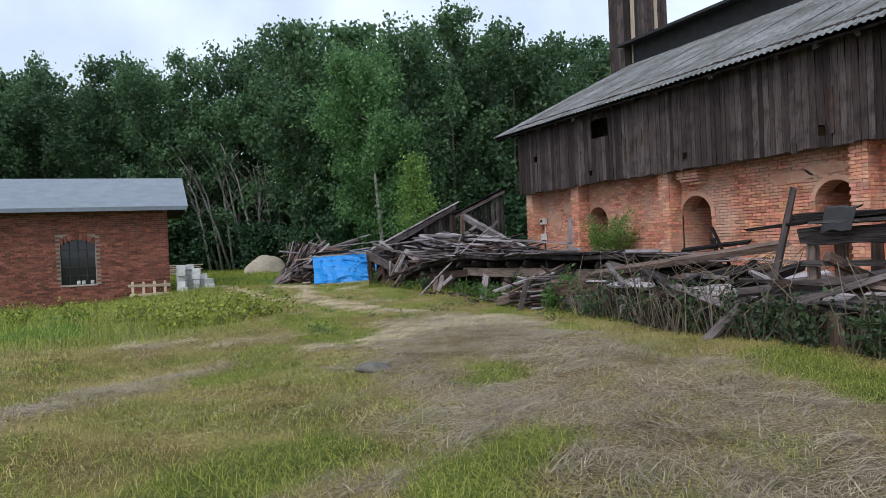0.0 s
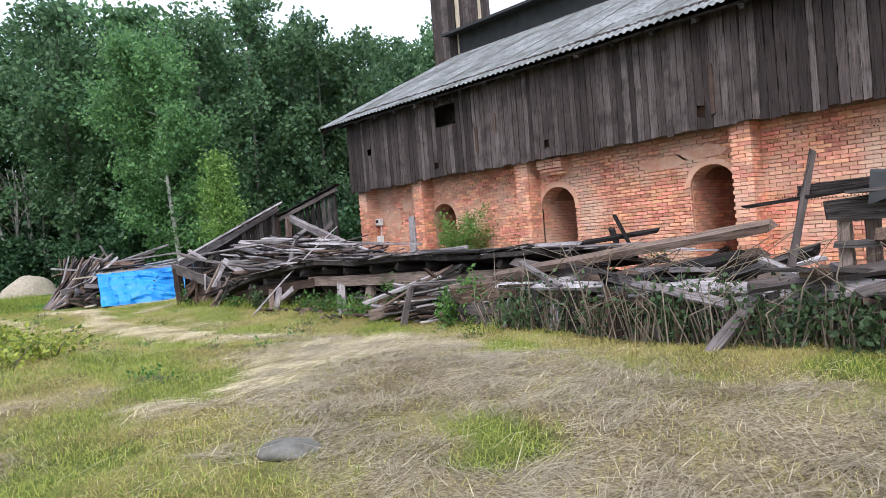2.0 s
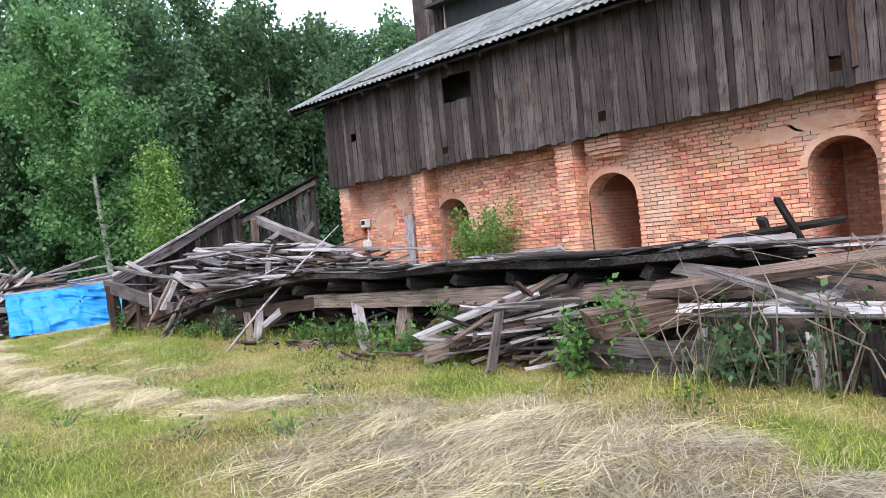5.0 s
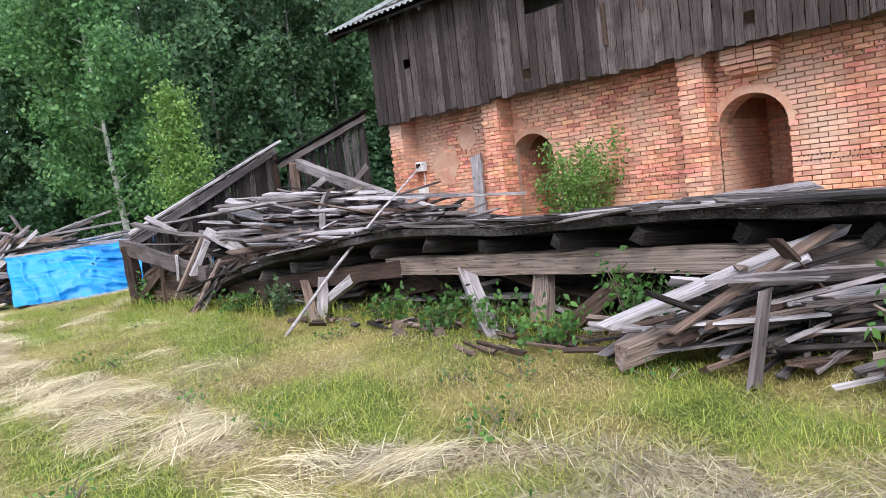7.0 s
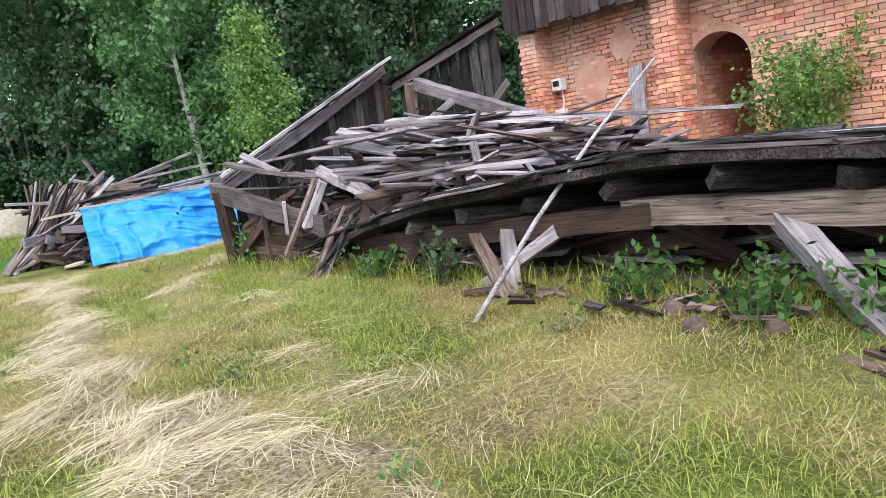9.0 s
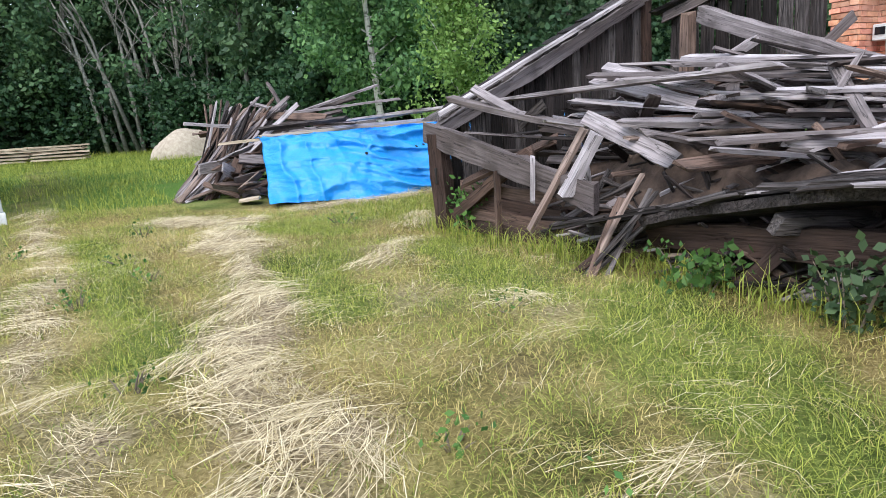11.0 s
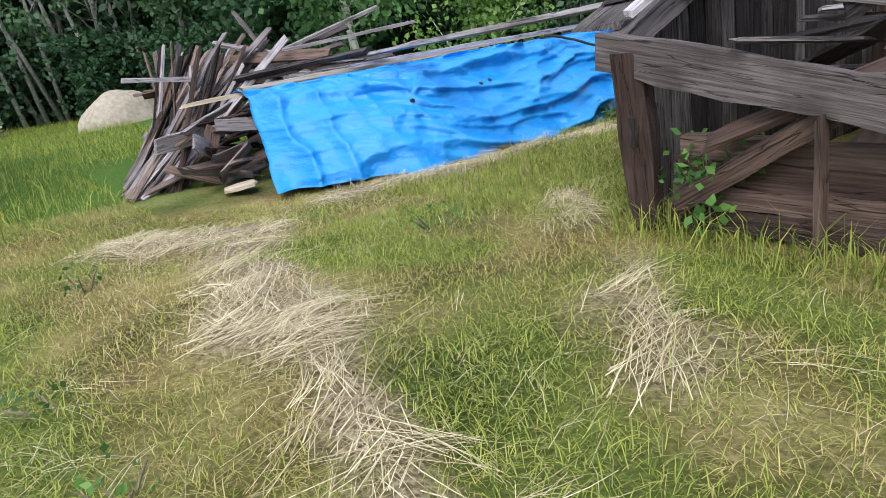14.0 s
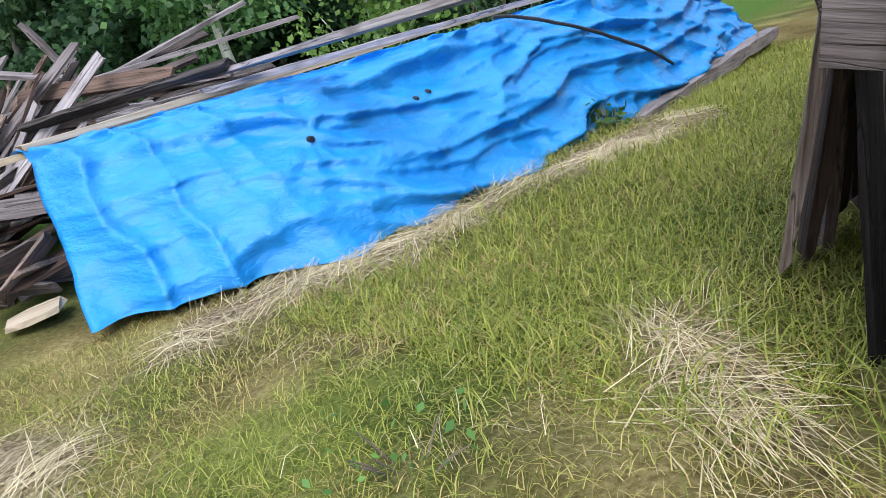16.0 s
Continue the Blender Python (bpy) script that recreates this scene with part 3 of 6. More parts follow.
for y in PIERS:
    add_box(bm, PIER_X + 0.01, WALL_X + 0.1, y - 0.2, y + 0.2, -0.4, TOP)
part("masonry_core", bm, M_MORTAR, kiln)
bm = bmesh.new()
for a in ARCHES:
    add_box(bm, WALL_X + 0.52, WALL_X + 2.15, a[0] + a[1], a[0] + a[1] + 0.12, 0, 2.5)
    add_box(bm, WALL_X + 0.52, WALL_X + 2.15, a[0] - a[1] - 0.12, a[0] - a[1], 0, 2.5)
    add_box(bm, WALL_X + 0.52, WALL_X + 2.15, a[0] - a[1], a[0] + a[1], 2.4, 2.6)
    add_box(bm, WALL_X + 0.52, WALL_X + 2.15, a[0] - a[1], a[0] + a[1], -0.3, 0.1)
part("vault_lining", bm, M_MORTAR, kiln)
cells = []
def gaps_at(z):
    """The stretches of the wall's length that openings, arch rings and piers take up at height z."""
    out = [(p - 0.2, p + 0.2) for p in PIERS]
    for yc, half_, spring, top in ARCHES:
        rise = (z - spring) / (top - spring + 0.12)
        if z < spring:
            out.append((yc - half_, yc + half_))
        elif rise < 1:
            w = (half_ + 0.1) * math.sqrt(1 - rise * rise)
            out.append((yc - w, yc + w))
    return out


for u, z, lu, lz in courses(Y_END, Y_FAR - 0.06, 0.0, 3.1):
    spans = [(u - lu / 2, u + lu / 2)]
    for g0, g1 in gaps_at(z):
        spans = [q for p0, p1 in spans for q in ((p0, min(p1, g0)), (max(p0, g1), p1)) if q[1] - q[0] > 0.03]
    band = 0.02 if 2.86 < z < 2.94 else 0.0
    for p0, p1 in spans:
        cells.append((WALL_X + RNG.uniform(-0.006, 0.008) - band, (p0 + p1) / 2, z, 0.06, p1 - p0, lz))
for a in ARCHES:
    for s in (-1, 1):
        for u, z, lu, lz in courses(WALL_X + 0.05, WALL_X + 2.1, 0.2, a[2] + 0.2):
            cells.append((u, a[0] + s * (a[1] + 0.012), z, lu, 0.05, lz))
    for u, z, lu, lz in courses(a[0] - a[1], a[0] + a[1], 0.1, 2.4):
        cells.append((WALL_X + 2.18, u, z, 0.05, lu, lz))
for p in PIERS:
    for k, (u, z, lu, lz) in enumerate(courses(p - 0.21, p + 0.21, 0.0, TOP)):
        cells.append((PIER_X + 0.005 + RNG.uniform(-0.004, 0.004), u, z, 0.06, lu, lz))
    for s in (-1, 1):
        for u, z, lu, lz in courses(PIER_X + 0.04, WALL_X - 0.02, 0.0, TOP):
            cells.append((u, p + s * 0.2, z, lu, 0.03, lz))
# a stepped brick corbel above the second arch
for k in range(5):
    d = 0.42 if k > 1 else 0.26 + 0.09 * k
    w = 0.36 if k > 1 else 0.3 + 0.03 * k
    for j in range(3):
        cells.append((WALL_X - d / 2, 14.43 + (j - 1) * w * 0.72, 2.68 + k * 0.078, d, w * 0.68, 0.066))
cells.sort(key=lambda c: (abs(c[1] - 12.6) > 1.5 or abs(c[0] - WALL_X) > 0.1, RNG.random()))
brick_boxes("brickwork", cells, M_BRICK, kiln, 300)
# smooth arch rings
for a in ARCHES:
    bm = bmesh.new()
    rings = []
    for k in range(17):
        c, s = math.cos(math.pi * k / 16), math.sin(math.pi * k / 16)
        i, o = (a[0] + a[1] * c, a[2] + (a[3] - a[2]) * s), (a[0] + (a[1] + 0.12) * c, a[2] + (a[3] - a[2] + 0.14) * s)
        rings.append([bm.verts.new((x, y, z)) for x, (y, z) in ((WALL_X - 0.03, i), (WALL_X - 0.026, o), (WALL_X + 0.3, o), (WALL_X + 0.3, i))])
    for q, s in zip(rings, rings[1:]):
        for k in range(4):
            bm.faces.new((q[k], q[(k + 1) % 4], s[(k + 1) % 4], s[k]))
    part("arch_ring", bm, M_PLASTER, kiln, "smeared pale brick arch ring")
# uneven smears of old plaster
for y, z, w, h in ((21.2, 2.0, 0.42, 0.5), (20.5, 2.5, 0.3, 0.32), (11.6, 2.55, 0.6, 0.18), (10.6, 2.66, 0.55, 0.16), (19.2, 2.5, 0.35, 0.14)):
    bm = bmesh.new()
    rim = [bm.verts.new((WALL_X - 0.036, y + w * (0.75 + 0.35 * RNG.random()) * math.cos(k * 0.349), z + h * (0.75 + 0.35 * RNG.random()) * math.sin(k * 0.349))) for k in range(18)]
    f = bm.faces.new(rim)
    bmesh.ops.extrude_face_region(bm, geom=[f])
    bm.verts.ensure_lookup_table()
    for v in rim:
        v.co.x += 0.02
    part("plaster_patch", bm, M_PLASTER, kiln, "pale patch of old plaster")
# rows of black discs on hollow bricks, the dark of round holes as colour
bm = bmesh.new()
for y0, y1, z in ((11.6, 13.9, 1.3), (7.2, 9.2, 1.55), (15.8, 17.0, 1.25), (7.0, 9.2, 2.72), (11.4, 13.7, 2.74), (15.9, 18.0, 2.72), (20.2, 21.6, 1.05)):
    for row in (0, 1):
        y = y0 + 0.03 * row
        while y < y1:
            if RNG.random() > (0.12 if z < 2 else 0.45):
                r = bmesh.ops.create_circle(bm, cap_ends=True, segments=6, radius=0.013, matrix=pose(WALL_X - 0.0385, y, z - row * 0.077, 0, 90))
            y += 0.062
tagged(part("brick_hole", bm, M_BLACK, kiln, "rows of black discs standing in for holes in hollow bricks"), kind="stuff")

# ---- board cladding, one board at a time ----
cladding = tagged(new("wall_boards"), "dark weathered vertical board cladding above the kiln brick", "wooden wall", kind="structure")
HOLES = [(17.45, 18.2, 4.42, 5.0), (10.13, 10.33, 3.28, 3.52), (14.16, 14.34, 3.24, 3.48), (18.18, 18.36, 3.25, 3.46), (21.35, 21.55, 4.1, 4.3)]
BX = 13.82
y = Y_END
while y < 22.55:
    w = RNG.uniform(0.13, 0.2)
    yc = y + w / 2
    low = 3.04 + RNG.uniform(-0.035, 0.03) + 0.012 * math.sin(yc * 0.8)
    hole = [h for h in HOLES if h[0] - 0.02 < yc < h[1] + 0.02]
    spans = [(low, 5.55)]
    if hole:
        spans = [(low, hole[0][2]), (hole[0][3], 5.55)]
    for z0, z1 in spans:
        if z1 - z0 > 0.1:
            plank((BX + RNG.uniform(-0.008, 0.008), yc, z0), (BX + RNG.uniform(-0.01, 0.01), yc + RNG.uniform(-0.01, 0.01), z1), w - 0.006, 0.024, M_BOARD, cladding, "board", warp=0.002, ragged=0.012)
    y += w
for yb, z0, z1 in ((15.9, 3.9, 4.4), (10.0, 3.3, 4.3), (16.6, 3.5, 4.2), (5.5, 3.6, 4.4)):
    plank((BX - 0.03, yb, z0), (BX - 0.03, yb, z1), 0.09, 0.03, M_BROWN, cladding, "batten", warp=0.003)
bm = bmesh.new()
add_box(bm, BX + 0.06, BX + 0.3, Y_END, 22.5, 3.14, 3.3)
add_box(bm, BX + 0.9, BX + 1.0, Y_END, 22.4, 3.3, 5.6)
part("sill_beam", bm, M_ROT_SHADE, cladding)
xs = 14.0
while xs < 25.8:
    w = RNG.uniform(0.14, 0.2)
    top = 5.5 + (min(xs, 39.5 - xs) - 14.0) * 0.475
    plank((xs + w / 2, 22.56, 3.05 + RNG.uniform(-0.04, 0.03)), (xs + w / 2, 22.56, top), 0.024, w - 0.006, M_BOARD, cladding, "board", warp=0.002, ragged=0.012)
    xs += w

# ---- corrugated roof ----
roof = tagged(new("roof_kiln"), "mossy grey corrugated sheet roof with a deep eave", "roof", kind="structure")
SLOPE = math.atan2(8.45 - 5.2, 20.1 - 13.3)
wave, lw, ll = 0.177, 1.062, 1.95
nu = 24
v, f = [], []
for i in range(nu + 1):
    u = i / nu * (lw + 0.08)
    z = 0.026 * math.cos(6.2832 * u / wave)
    for j in range(3):
        v += [(j / 2 * ll, u, z + 0.012)]
for i in range(nu):
    for j in range(2):
        a = i * 3 + j
        f.append((a, a + 1, a + 4, a + 3))
sheet_me = quick_mesh("sheet", v, f, M_ETERNIT)
sheet_me.shade_smooth()
for row in range(4):
    for col in range(30):
        y0 = 23.5 - (col + 1) * lw
        ob = new("sheet", sheet_me)
        ob.matrix_basis = pose(13.3 + row * 1.8 * math.cos(SLOPE), y0, 5.24 + row * (1.8 * math.sin(SLOPE) + 0.012) + RNG.uniform(-0.004, 0.008), 0, -math.degrees(SLOPE) + RNG.uniform(-0.25, 0.1), RNG.uniform(-0.15, 0.15))
        under(ob, roof)
bm = bmesh.new()
for x0, z0, x1, z1 in ((13.45, 5.22, 20.2, 8.43), (19.9, 8.43, 26.4, 5.3)):
    vs = [bm.verts.new(p) for y in (23.35, Y_END) for p in ((x0, y, z0), (x1, y, z1), (x1, y, z1 - 0.06), (x0, y, z0 - 0.06))]
    for q in ((0, 1, 2, 3), (7, 6, 5, 4), (0, 4, 5, 1), (1, 5, 6, 2), (2, 6, 7, 3), (3, 7, 4, 0)):
        bm.faces.new([vs[k] for k in q])
part("roof_decking", bm, M_ROT_SHADE, roof)
for y in np.arange(-7, 23.4, 0.95):
    plank((13.45, y, 5.12), (15.2, y, 5.12 + 1.75 * math.tan(SLOPE)), 0.1, 0.12, M_ROT_SHADE, roof, "rafter")
plank((13.42, 23.42, 5.17), (20.0, 23.42, 8.32), 0.03, 0.2, M_BOARD, roof, "bargeboard", warp=0.001)

# ---- clerestory and tower ----
clere = tagged(new("roof_clerestory"), "black tarred raised roof along the kiln ridge", "roof", kind="structure")
bm = bmesh.new()
add_box(bm, 20.2, 24.0, -8.0, 23.7, 8.2, 9.4)
part("clerestory_wall", bm, M_TAR, clere)
bm = bmesh.new()
for s in (1, -1):
    xa, xb = 22.1 - s * 2.45, 22.1
    vs = [bm.verts.new(p) for y in (24.0, -8.2) for p in ((xa, y, 9.3), (xb, y, 9.62), (xb, y, 9.72), (xa, y, 9.4))]
    for q in ((0, 1, 2, 3), (7, 6, 5, 4), (0, 4, 5, 1), (1, 5, 6, 2), (2, 6, 7, 3), (3, 7, 4, 0)):
        bm.faces.new([vs[k] for k in q])
part("clerestory_roof", bm, M_TAR, clere)
tower = tagged(new("wall_tower"), "tall dark board tower rising from the kiln roof", "tower", kind="structure")
y = 23.6
while y < 24.9:
    w = RNG.uniform(0.15, 0.21)
    plank((20.12, y + w / 2, 8.1), (20.12, y + w / 2, 14.5), w - 0.008, 0.03, M_BOARD, tower, "board", warp=0.001, ragged=0.01)
    y += w
x = 20.15
while x < 22.0:
    pale = x < 20.3 or 21.3 < x < 21.48
    plank((x + 0.09, 23.55, 8.6), (x + 0.09, 23.55, 14.5), 0.05 if pale else 0.03, 0.172, M_PALE if pale else M_BOARD, tower, "board", warp=0.001, ragged=0.01)
    plank((x + 0.09, 24.97, 5.5), (x + 0.09, 24.97, 14.5), 0.03, 0.172, M_BOARD, tower, "board", warp=0.001, ragged=0.01)
    x += 0.18
bm = bmesh.new()
add_box(bm, 20.16, 22.05, 23.6, 24.94, 8.0, 14.6)
part("tower_core", bm, M_TAR, tower)

# ---- brick shed ----
shed = thing("brick_shed", (-1.0, 29.0, -0.42), "small red brick shed with grey sheet metal roof", "shed")
SHED_M = Matrix.Translation((2.03, 29.0, 0)) @ pose(0, 0, 0, 0, 0, -3.0)


def shed_part(name, bm, mat, parent=None, label=""):
    bm.transform(SHED_M)
    return part(name, bm, mat, parent or shed, label)


WIN = (-3.66, -2.52, 0.42, 1.78, 2.07)
bm = bmesh.new()
for a in ((-11, WIN[0], -0.6, 3.2), (WIN[1], 0, -0.6, 3.2), (WIN[0], WIN[1], -0.6, WIN[2]), (WIN[0], WIN[1], WIN[4], 3.2)):
    add_box(bm, a[0], a[1], 0.035, 0.35, a[2], a[3])
add_box(bm, -0.35, -0.03, 0.36, 7.9, -0.6, 3.2)
add_box(bm, -11, -0.36, 7.6, 7.9, -0.6, 3.2)
add_box(bm, -11, -10.7, 0.36, 7.6, -0.6, 3.2)
v0 = [bm.verts.new(p) for x in (-0.3, -0.06) for p in ((x, 0.1, 3.2), (x, 7.8, 3.2), (x, 4.0, 4.6))]
for q in ((0, 1, 2), (5, 4, 3), (0, 3, 4, 1), (1, 4, 5, 2), (2, 5, 3, 0)):
    bm.faces.new([v0[k] for k in q])
shed_part("wall", bm, M_SMORT)
cells = []
for u, z, lu, lz in courses(-11, 0, -0.5, 3.16):
    if WIN[0] - 0.05 < u < WIN[1] + 0.05 and WIN[2] < z < 2.3:
        continue
    cells.append((u, 0.03, z, lu, 0.05, lz))
for u, z, lu, lz in courses(0.02, 7.9, -0.5, 3.16):
    if 3.2 < u < 4.2 and 0.3 < z < 2.1:
        continue
    cells.append((-0.01, u, z, 0.05, lu, lz))
ob = brick_boxes("brickwork", cells, M_SBRICK, None)
ob.data.transform(SHED_M)
under(ob, shed)
bm = bmesh.new()
for k in range(9):
    u = WIN[0] + 0.05 + k * (WIN[1] - WIN[0] - 0.1) / 8
    z = 1.86 + 0.2 * (1 - ((u - (WIN[0] + WIN[1]) / 2) / 0.57) ** 2)
    add_box(bm, u - 0.055, u + 0.055, 0.0, 0.3, z, z + 0.24)
shed_part("arch_bricks", bm, M_SBRICK)
win = shed_part("window", box_bm(WIN[0], WIN[1], 0.2, 0.23, WIN[2], WIN[4]), M_GLASS, label="dark arched window with iron glazing bars")
for k in range(1, 4):
    shed_part("glazing_bar", box_bm(WIN[0] + k * 0.285 - 0.013, WIN[0] + k * 0.285 + 0.013, 0.16, 0.2, WIN[2], 2.0), M_TAR, win)
for k in range(1, 5):
    shed_part("glazing_bar", box_bm(WIN[0], WIN[1], 0.165, 0.195, WIN[2] + k * 0.32 - 0.013, WIN[2] + k * 0.32 + 0.013), M_TAR, win)
shed_part("sill", box_bm(WIN[0] - 0.05, WIN[1] + 0.05, -0.03, 0.2, WIN[2] - 0.06, WIN[2]), M_SMORT)
for k in (0.5, 0.66, 0.95):
    shed_part("white_pot", box_bm(WIN[0] + k, WIN[0] + k + 0.12, 0.06, 0.16, WIN[2], WIN[2] + 0.14, 0.015), M_BLOCK)
bm = bmesh.new()
for s in (0, 1):
    ya, yb, za, zb = (-0.55, 4.0, 3.12, 4.62) if not s else (8.5, 4.0, 3.12, 4.62)
    vs = [bm.verts.new(p) for x in (0.75, -11.5) for p in ((x, ya, za), (x, yb, zb), (x, yb, zb + 0.08), (x, ya, za + 0.08))]
    for q in ((0, 1, 2, 3), (7, 6, 5, 4), (0, 4, 5, 1), (1, 5, 6, 2), (2, 6, 7, 3), (3, 7, 4, 0)):
        bm.faces.new([vs[k] for k in q])
shed_part("roof", bm, M_METALROOF)
bm = bmesh.new()
add_box(bm, -11.4, 0.7, -0.58, -0.55, 3.05, 3.2)
shed_part("fascia", bm, M_METALROOF)
bm = bmesh.new()
add_box(bm, -11.4, 0.7, -0.53, 0.0, 3.1, 3.12)
add_box(bm, 0.0, 0.7, 0.0, 7.9, 3.14, 3.2)
shed_part("soffit", bm, M_ROT_SHADE)

# ---- white blocks, pallet rack, boulder, sawn stacks by the shed ----
def block_at(x, y, z, turn, sx=0.5, sy=0.25, sz=0.2):
    bm = box_bm(-sx / 2, sx / 2, -sy / 2, sy / 2, 0, sz, 0.012)
    ob = part("building_block", bm, M_BLOCK)
    ob.matrix_basis = pose(x, y, z, 0, 0, turn)
    return tagged(ob, "white silicate building block in a rough stack", "block", "stack of blocks by the shed")


for col, (bx, by, n) in enumerate(((2.55, 28.2, 5), (2.85, 28.5, 5), (3.05, 28.15, 4), (3.3, 28.35, 3), (2.75, 28.8, 5), (3.15, 28.7, 4), (3.5, 28.05, 2), (2.5, 27.85, 4))):
    zb = float(hill(bx, by)) - 0.02
    for k in range(n):
        block_at(bx - 0.15 + RNG.uniform(-0.03, 0.03), by + RNG.uniform(-0.05, 0.05), zb + k * 0.201, RNG.uniform(-14, 14), RNG.uniform(0.22, 0.32), RNG.uniform(0.2, 0.29))

rack = thing("pallet_rack", (1.2, 28.4, -0.4), "pale upright wooden pallet leaning by the brick shed", "pallet")
for k in range(4):
    plank((0.7 + k * 0.37, 28.3, -0.35), (0.72 + k * 0.37, 28.5, 0.42), 0.1, 0.05, M_PALE, rack, "post")
plank((0.6, 28.42, 0.28), (2.0, 28.42, 0.28), 0.03, 0.1, M_PALE, rack, "rail")
plank((0.6, 28.36, -0.05), (2.0, 28.36, -0.05), 0.03, 0.1, M_PALE, rack, "rail")

bm = bmesh.new()
bmesh.ops.create_icosphere(bm, subdivisions=4, radius=1)
for v in bm.verts:
    d = 1 + 0.13 * noise.noise(v.co * 1.3) + 0.04 * noise.noise(v.co * 4)
    v.co = Vector((v.co.x * 1.5 * d, v.co.y * 1.2 * d, max(-0.3, v.co.z * 1.25 * d)))
ob = part("boulder", bm, M_STONE, smooth=True)
ob.matrix_basis = pose(9.1, 46.2, -0.12, 0, 0, 20)
tagged(ob, "large rounded pale granite boulder on the grass", "boulder")
for sx in (2.2, 4.5):
    st = thing("lumber_stack", (sx, 52, 0), "low stack of pale sawn boards on the grass", "lumber stack", "stacks of boards near the woods")
    for k in range(22):
        z = 0.12 + (k // 5) * 0.14
        plank((sx - 1.1 + RNG.uniform(-0.15, 0.15), 51.4 + (k % 5) * 0.3, z), (sx + 1.1 + RNG.uniform(-0.15, 0.15), 51.4 + (k % 5) * 0.3 + RNG.uniform(-0.1, 0.1), z), 0.25, 0.07, M_PALE, st)

# ---- trees ----
def tree(name, loc, height, radius, seed, leaf_mat, bark, leaves=6500, low=0.12, leaf=(0.16, 0.32), trunk_r=0.13, lean=(0, 0), slim=1.0, label="", category="tree", group=""):
    g = np.random.default_rng(seed)
    root = thing(name, (0, 0, 0), label, category, group)
    pts = [(lean[0] * s * height + 0.12 * math.sin(3 * s + seed), lean[1] * s * height, s * height) for s in (0, 0.15, 0.3, 0.5, 0.7, 0.88, 1.0)]
    bm = tube_bm(pts, [trunk_r * q for q in (1.15, 0.95, 0.8, 0.6, 0.4, 0.22, 0.05)], 7)
    limbs = []
    for k in range(44):
        s = low + (0.97 - low) * (k + g.random()) / 44
        a = g.random() * 6.2832
        q_ = (s - low) / (1 - low)
        prof = 0.1 + 0.95 * (1 - q_) ** 0.85 if slim > 1.3 else min(1.0, 0.55 + 1.6 * q_) * max(0.0, 1 - q_ ** 3.2) ** 0.6 + 0.08
        r = radius * (0.35 + 0.75 * g.random()) * prof
        base = Vector((lean[0] * s * height, lean[1] * s * height, s * height))
        tip = base + Vector((r * math.cos(a), r * math.sin(a), r * (0.45 + 0.35 * g.random()) * slim))
        limbs.append((base, tip))
    for b, t in limbs[::3]:
        m = (b + t) / 2 + Vector((0, 0, -0.1))
        lb = tube_bm([b, m, t], [trunk_r * 0.3, trunk_r * 0.18, 0.01], 4)
        me = bpy.data.meshes.new("tmp")
        lb.to_mesh(me)
        lb.free()
        bm.from_mesh(me)
        bpy.data.meshes.remove(me)
    part("trunk", bm, bark, root)
    per = leaves // len(limbs)
    cs = []
    for b, t in limbs:
        s = 0.3 + 0.75 * g.random(per) ** 0.7
        clump = g.integers(0, 6, per)
        off = g.normal(0, 0.16 * radius ** 0.6, (6, 3))
        c = np.array(b)[None] + s[:, None] * (np.array(t) - np.array(b))[None] + off[clump] + g.normal(0, 0.13 * radius ** 0.5, (per, 3))
        cs.append(c)
    c = np.concatenate(cs)
    c[:, 2] = np.maximum(c[:, 2], 0.05)
    v, f = leaf_quads(c, g.uniform(leaf[0], leaf[1], len(c)), seed, 0.35, 0.7)
    ob = new("crown", quick_mesh("crown", v, f, leaf_mat))
    under(ob, root)
    root.matrix_basis = Matrix.Translation(loc)
    return root


FOREST = "woods behind the meadow"
kinds = [tree("forest_tree", (0, 0, 0), 16 + 1.6 * (k % 3), 3.9 + 0.5 * (k % 2), 20 + k, M_LEAF, M_BARK, 8800, 0.08 if k % 2 else 0.2, (0.2, 0.42), 0.15, label="tall dark green deciduous tree in a dense wood", group=FOREST) for k in range(5)]
spots = []
for r in range(4):
    x = -34.0 + r * 1.3
    while x < 62:
        edge = 58 if x < 8 else (58 - (x - 8) * 1.9 if x < 15 else 44.5)
        if x > 32:
            edge -= (x - 32) * 0.5
        spots.append((x + RNG.uniform(-0.9, 0.9), edge + r * 5.0 + RNG.uniform(-1.5, 1.5), r))
        x += 3.3 + 0.5 * r
for k, (x, y, r) in enumerate(spots):
    s = RNG.uniform(0.74, 0.93) + 0.03 * r + (0.1 if 11 < x < 36 else 0.03)
    m = pose(x, y, -0.1, RNG.uniform(-2, 2), RNG.uniform(-2, 2), RNG.uniform(0, 360)) @ Matrix.Diagonal((s, s, s * RNG.uniform(0.92, 1.1), 1))
    if k < 5:
        kinds[k].matrix_basis = m
    else:
        o = copy_thing(kinds[k % 5], Matrix.Identity(4))
        o.matrix_basis = m
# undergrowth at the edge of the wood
shrub = tree("forest_shrub", (0, 0, 0), 3.4, 1.9, 77, M_SHRUB, M_BARK, 3000, 0.02, (0.16, 0.32), 0.04, label="dense dark green shrub at the wood's edge, also used as filling inside", category="shrub", group="shrubs along the wood")
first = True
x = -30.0
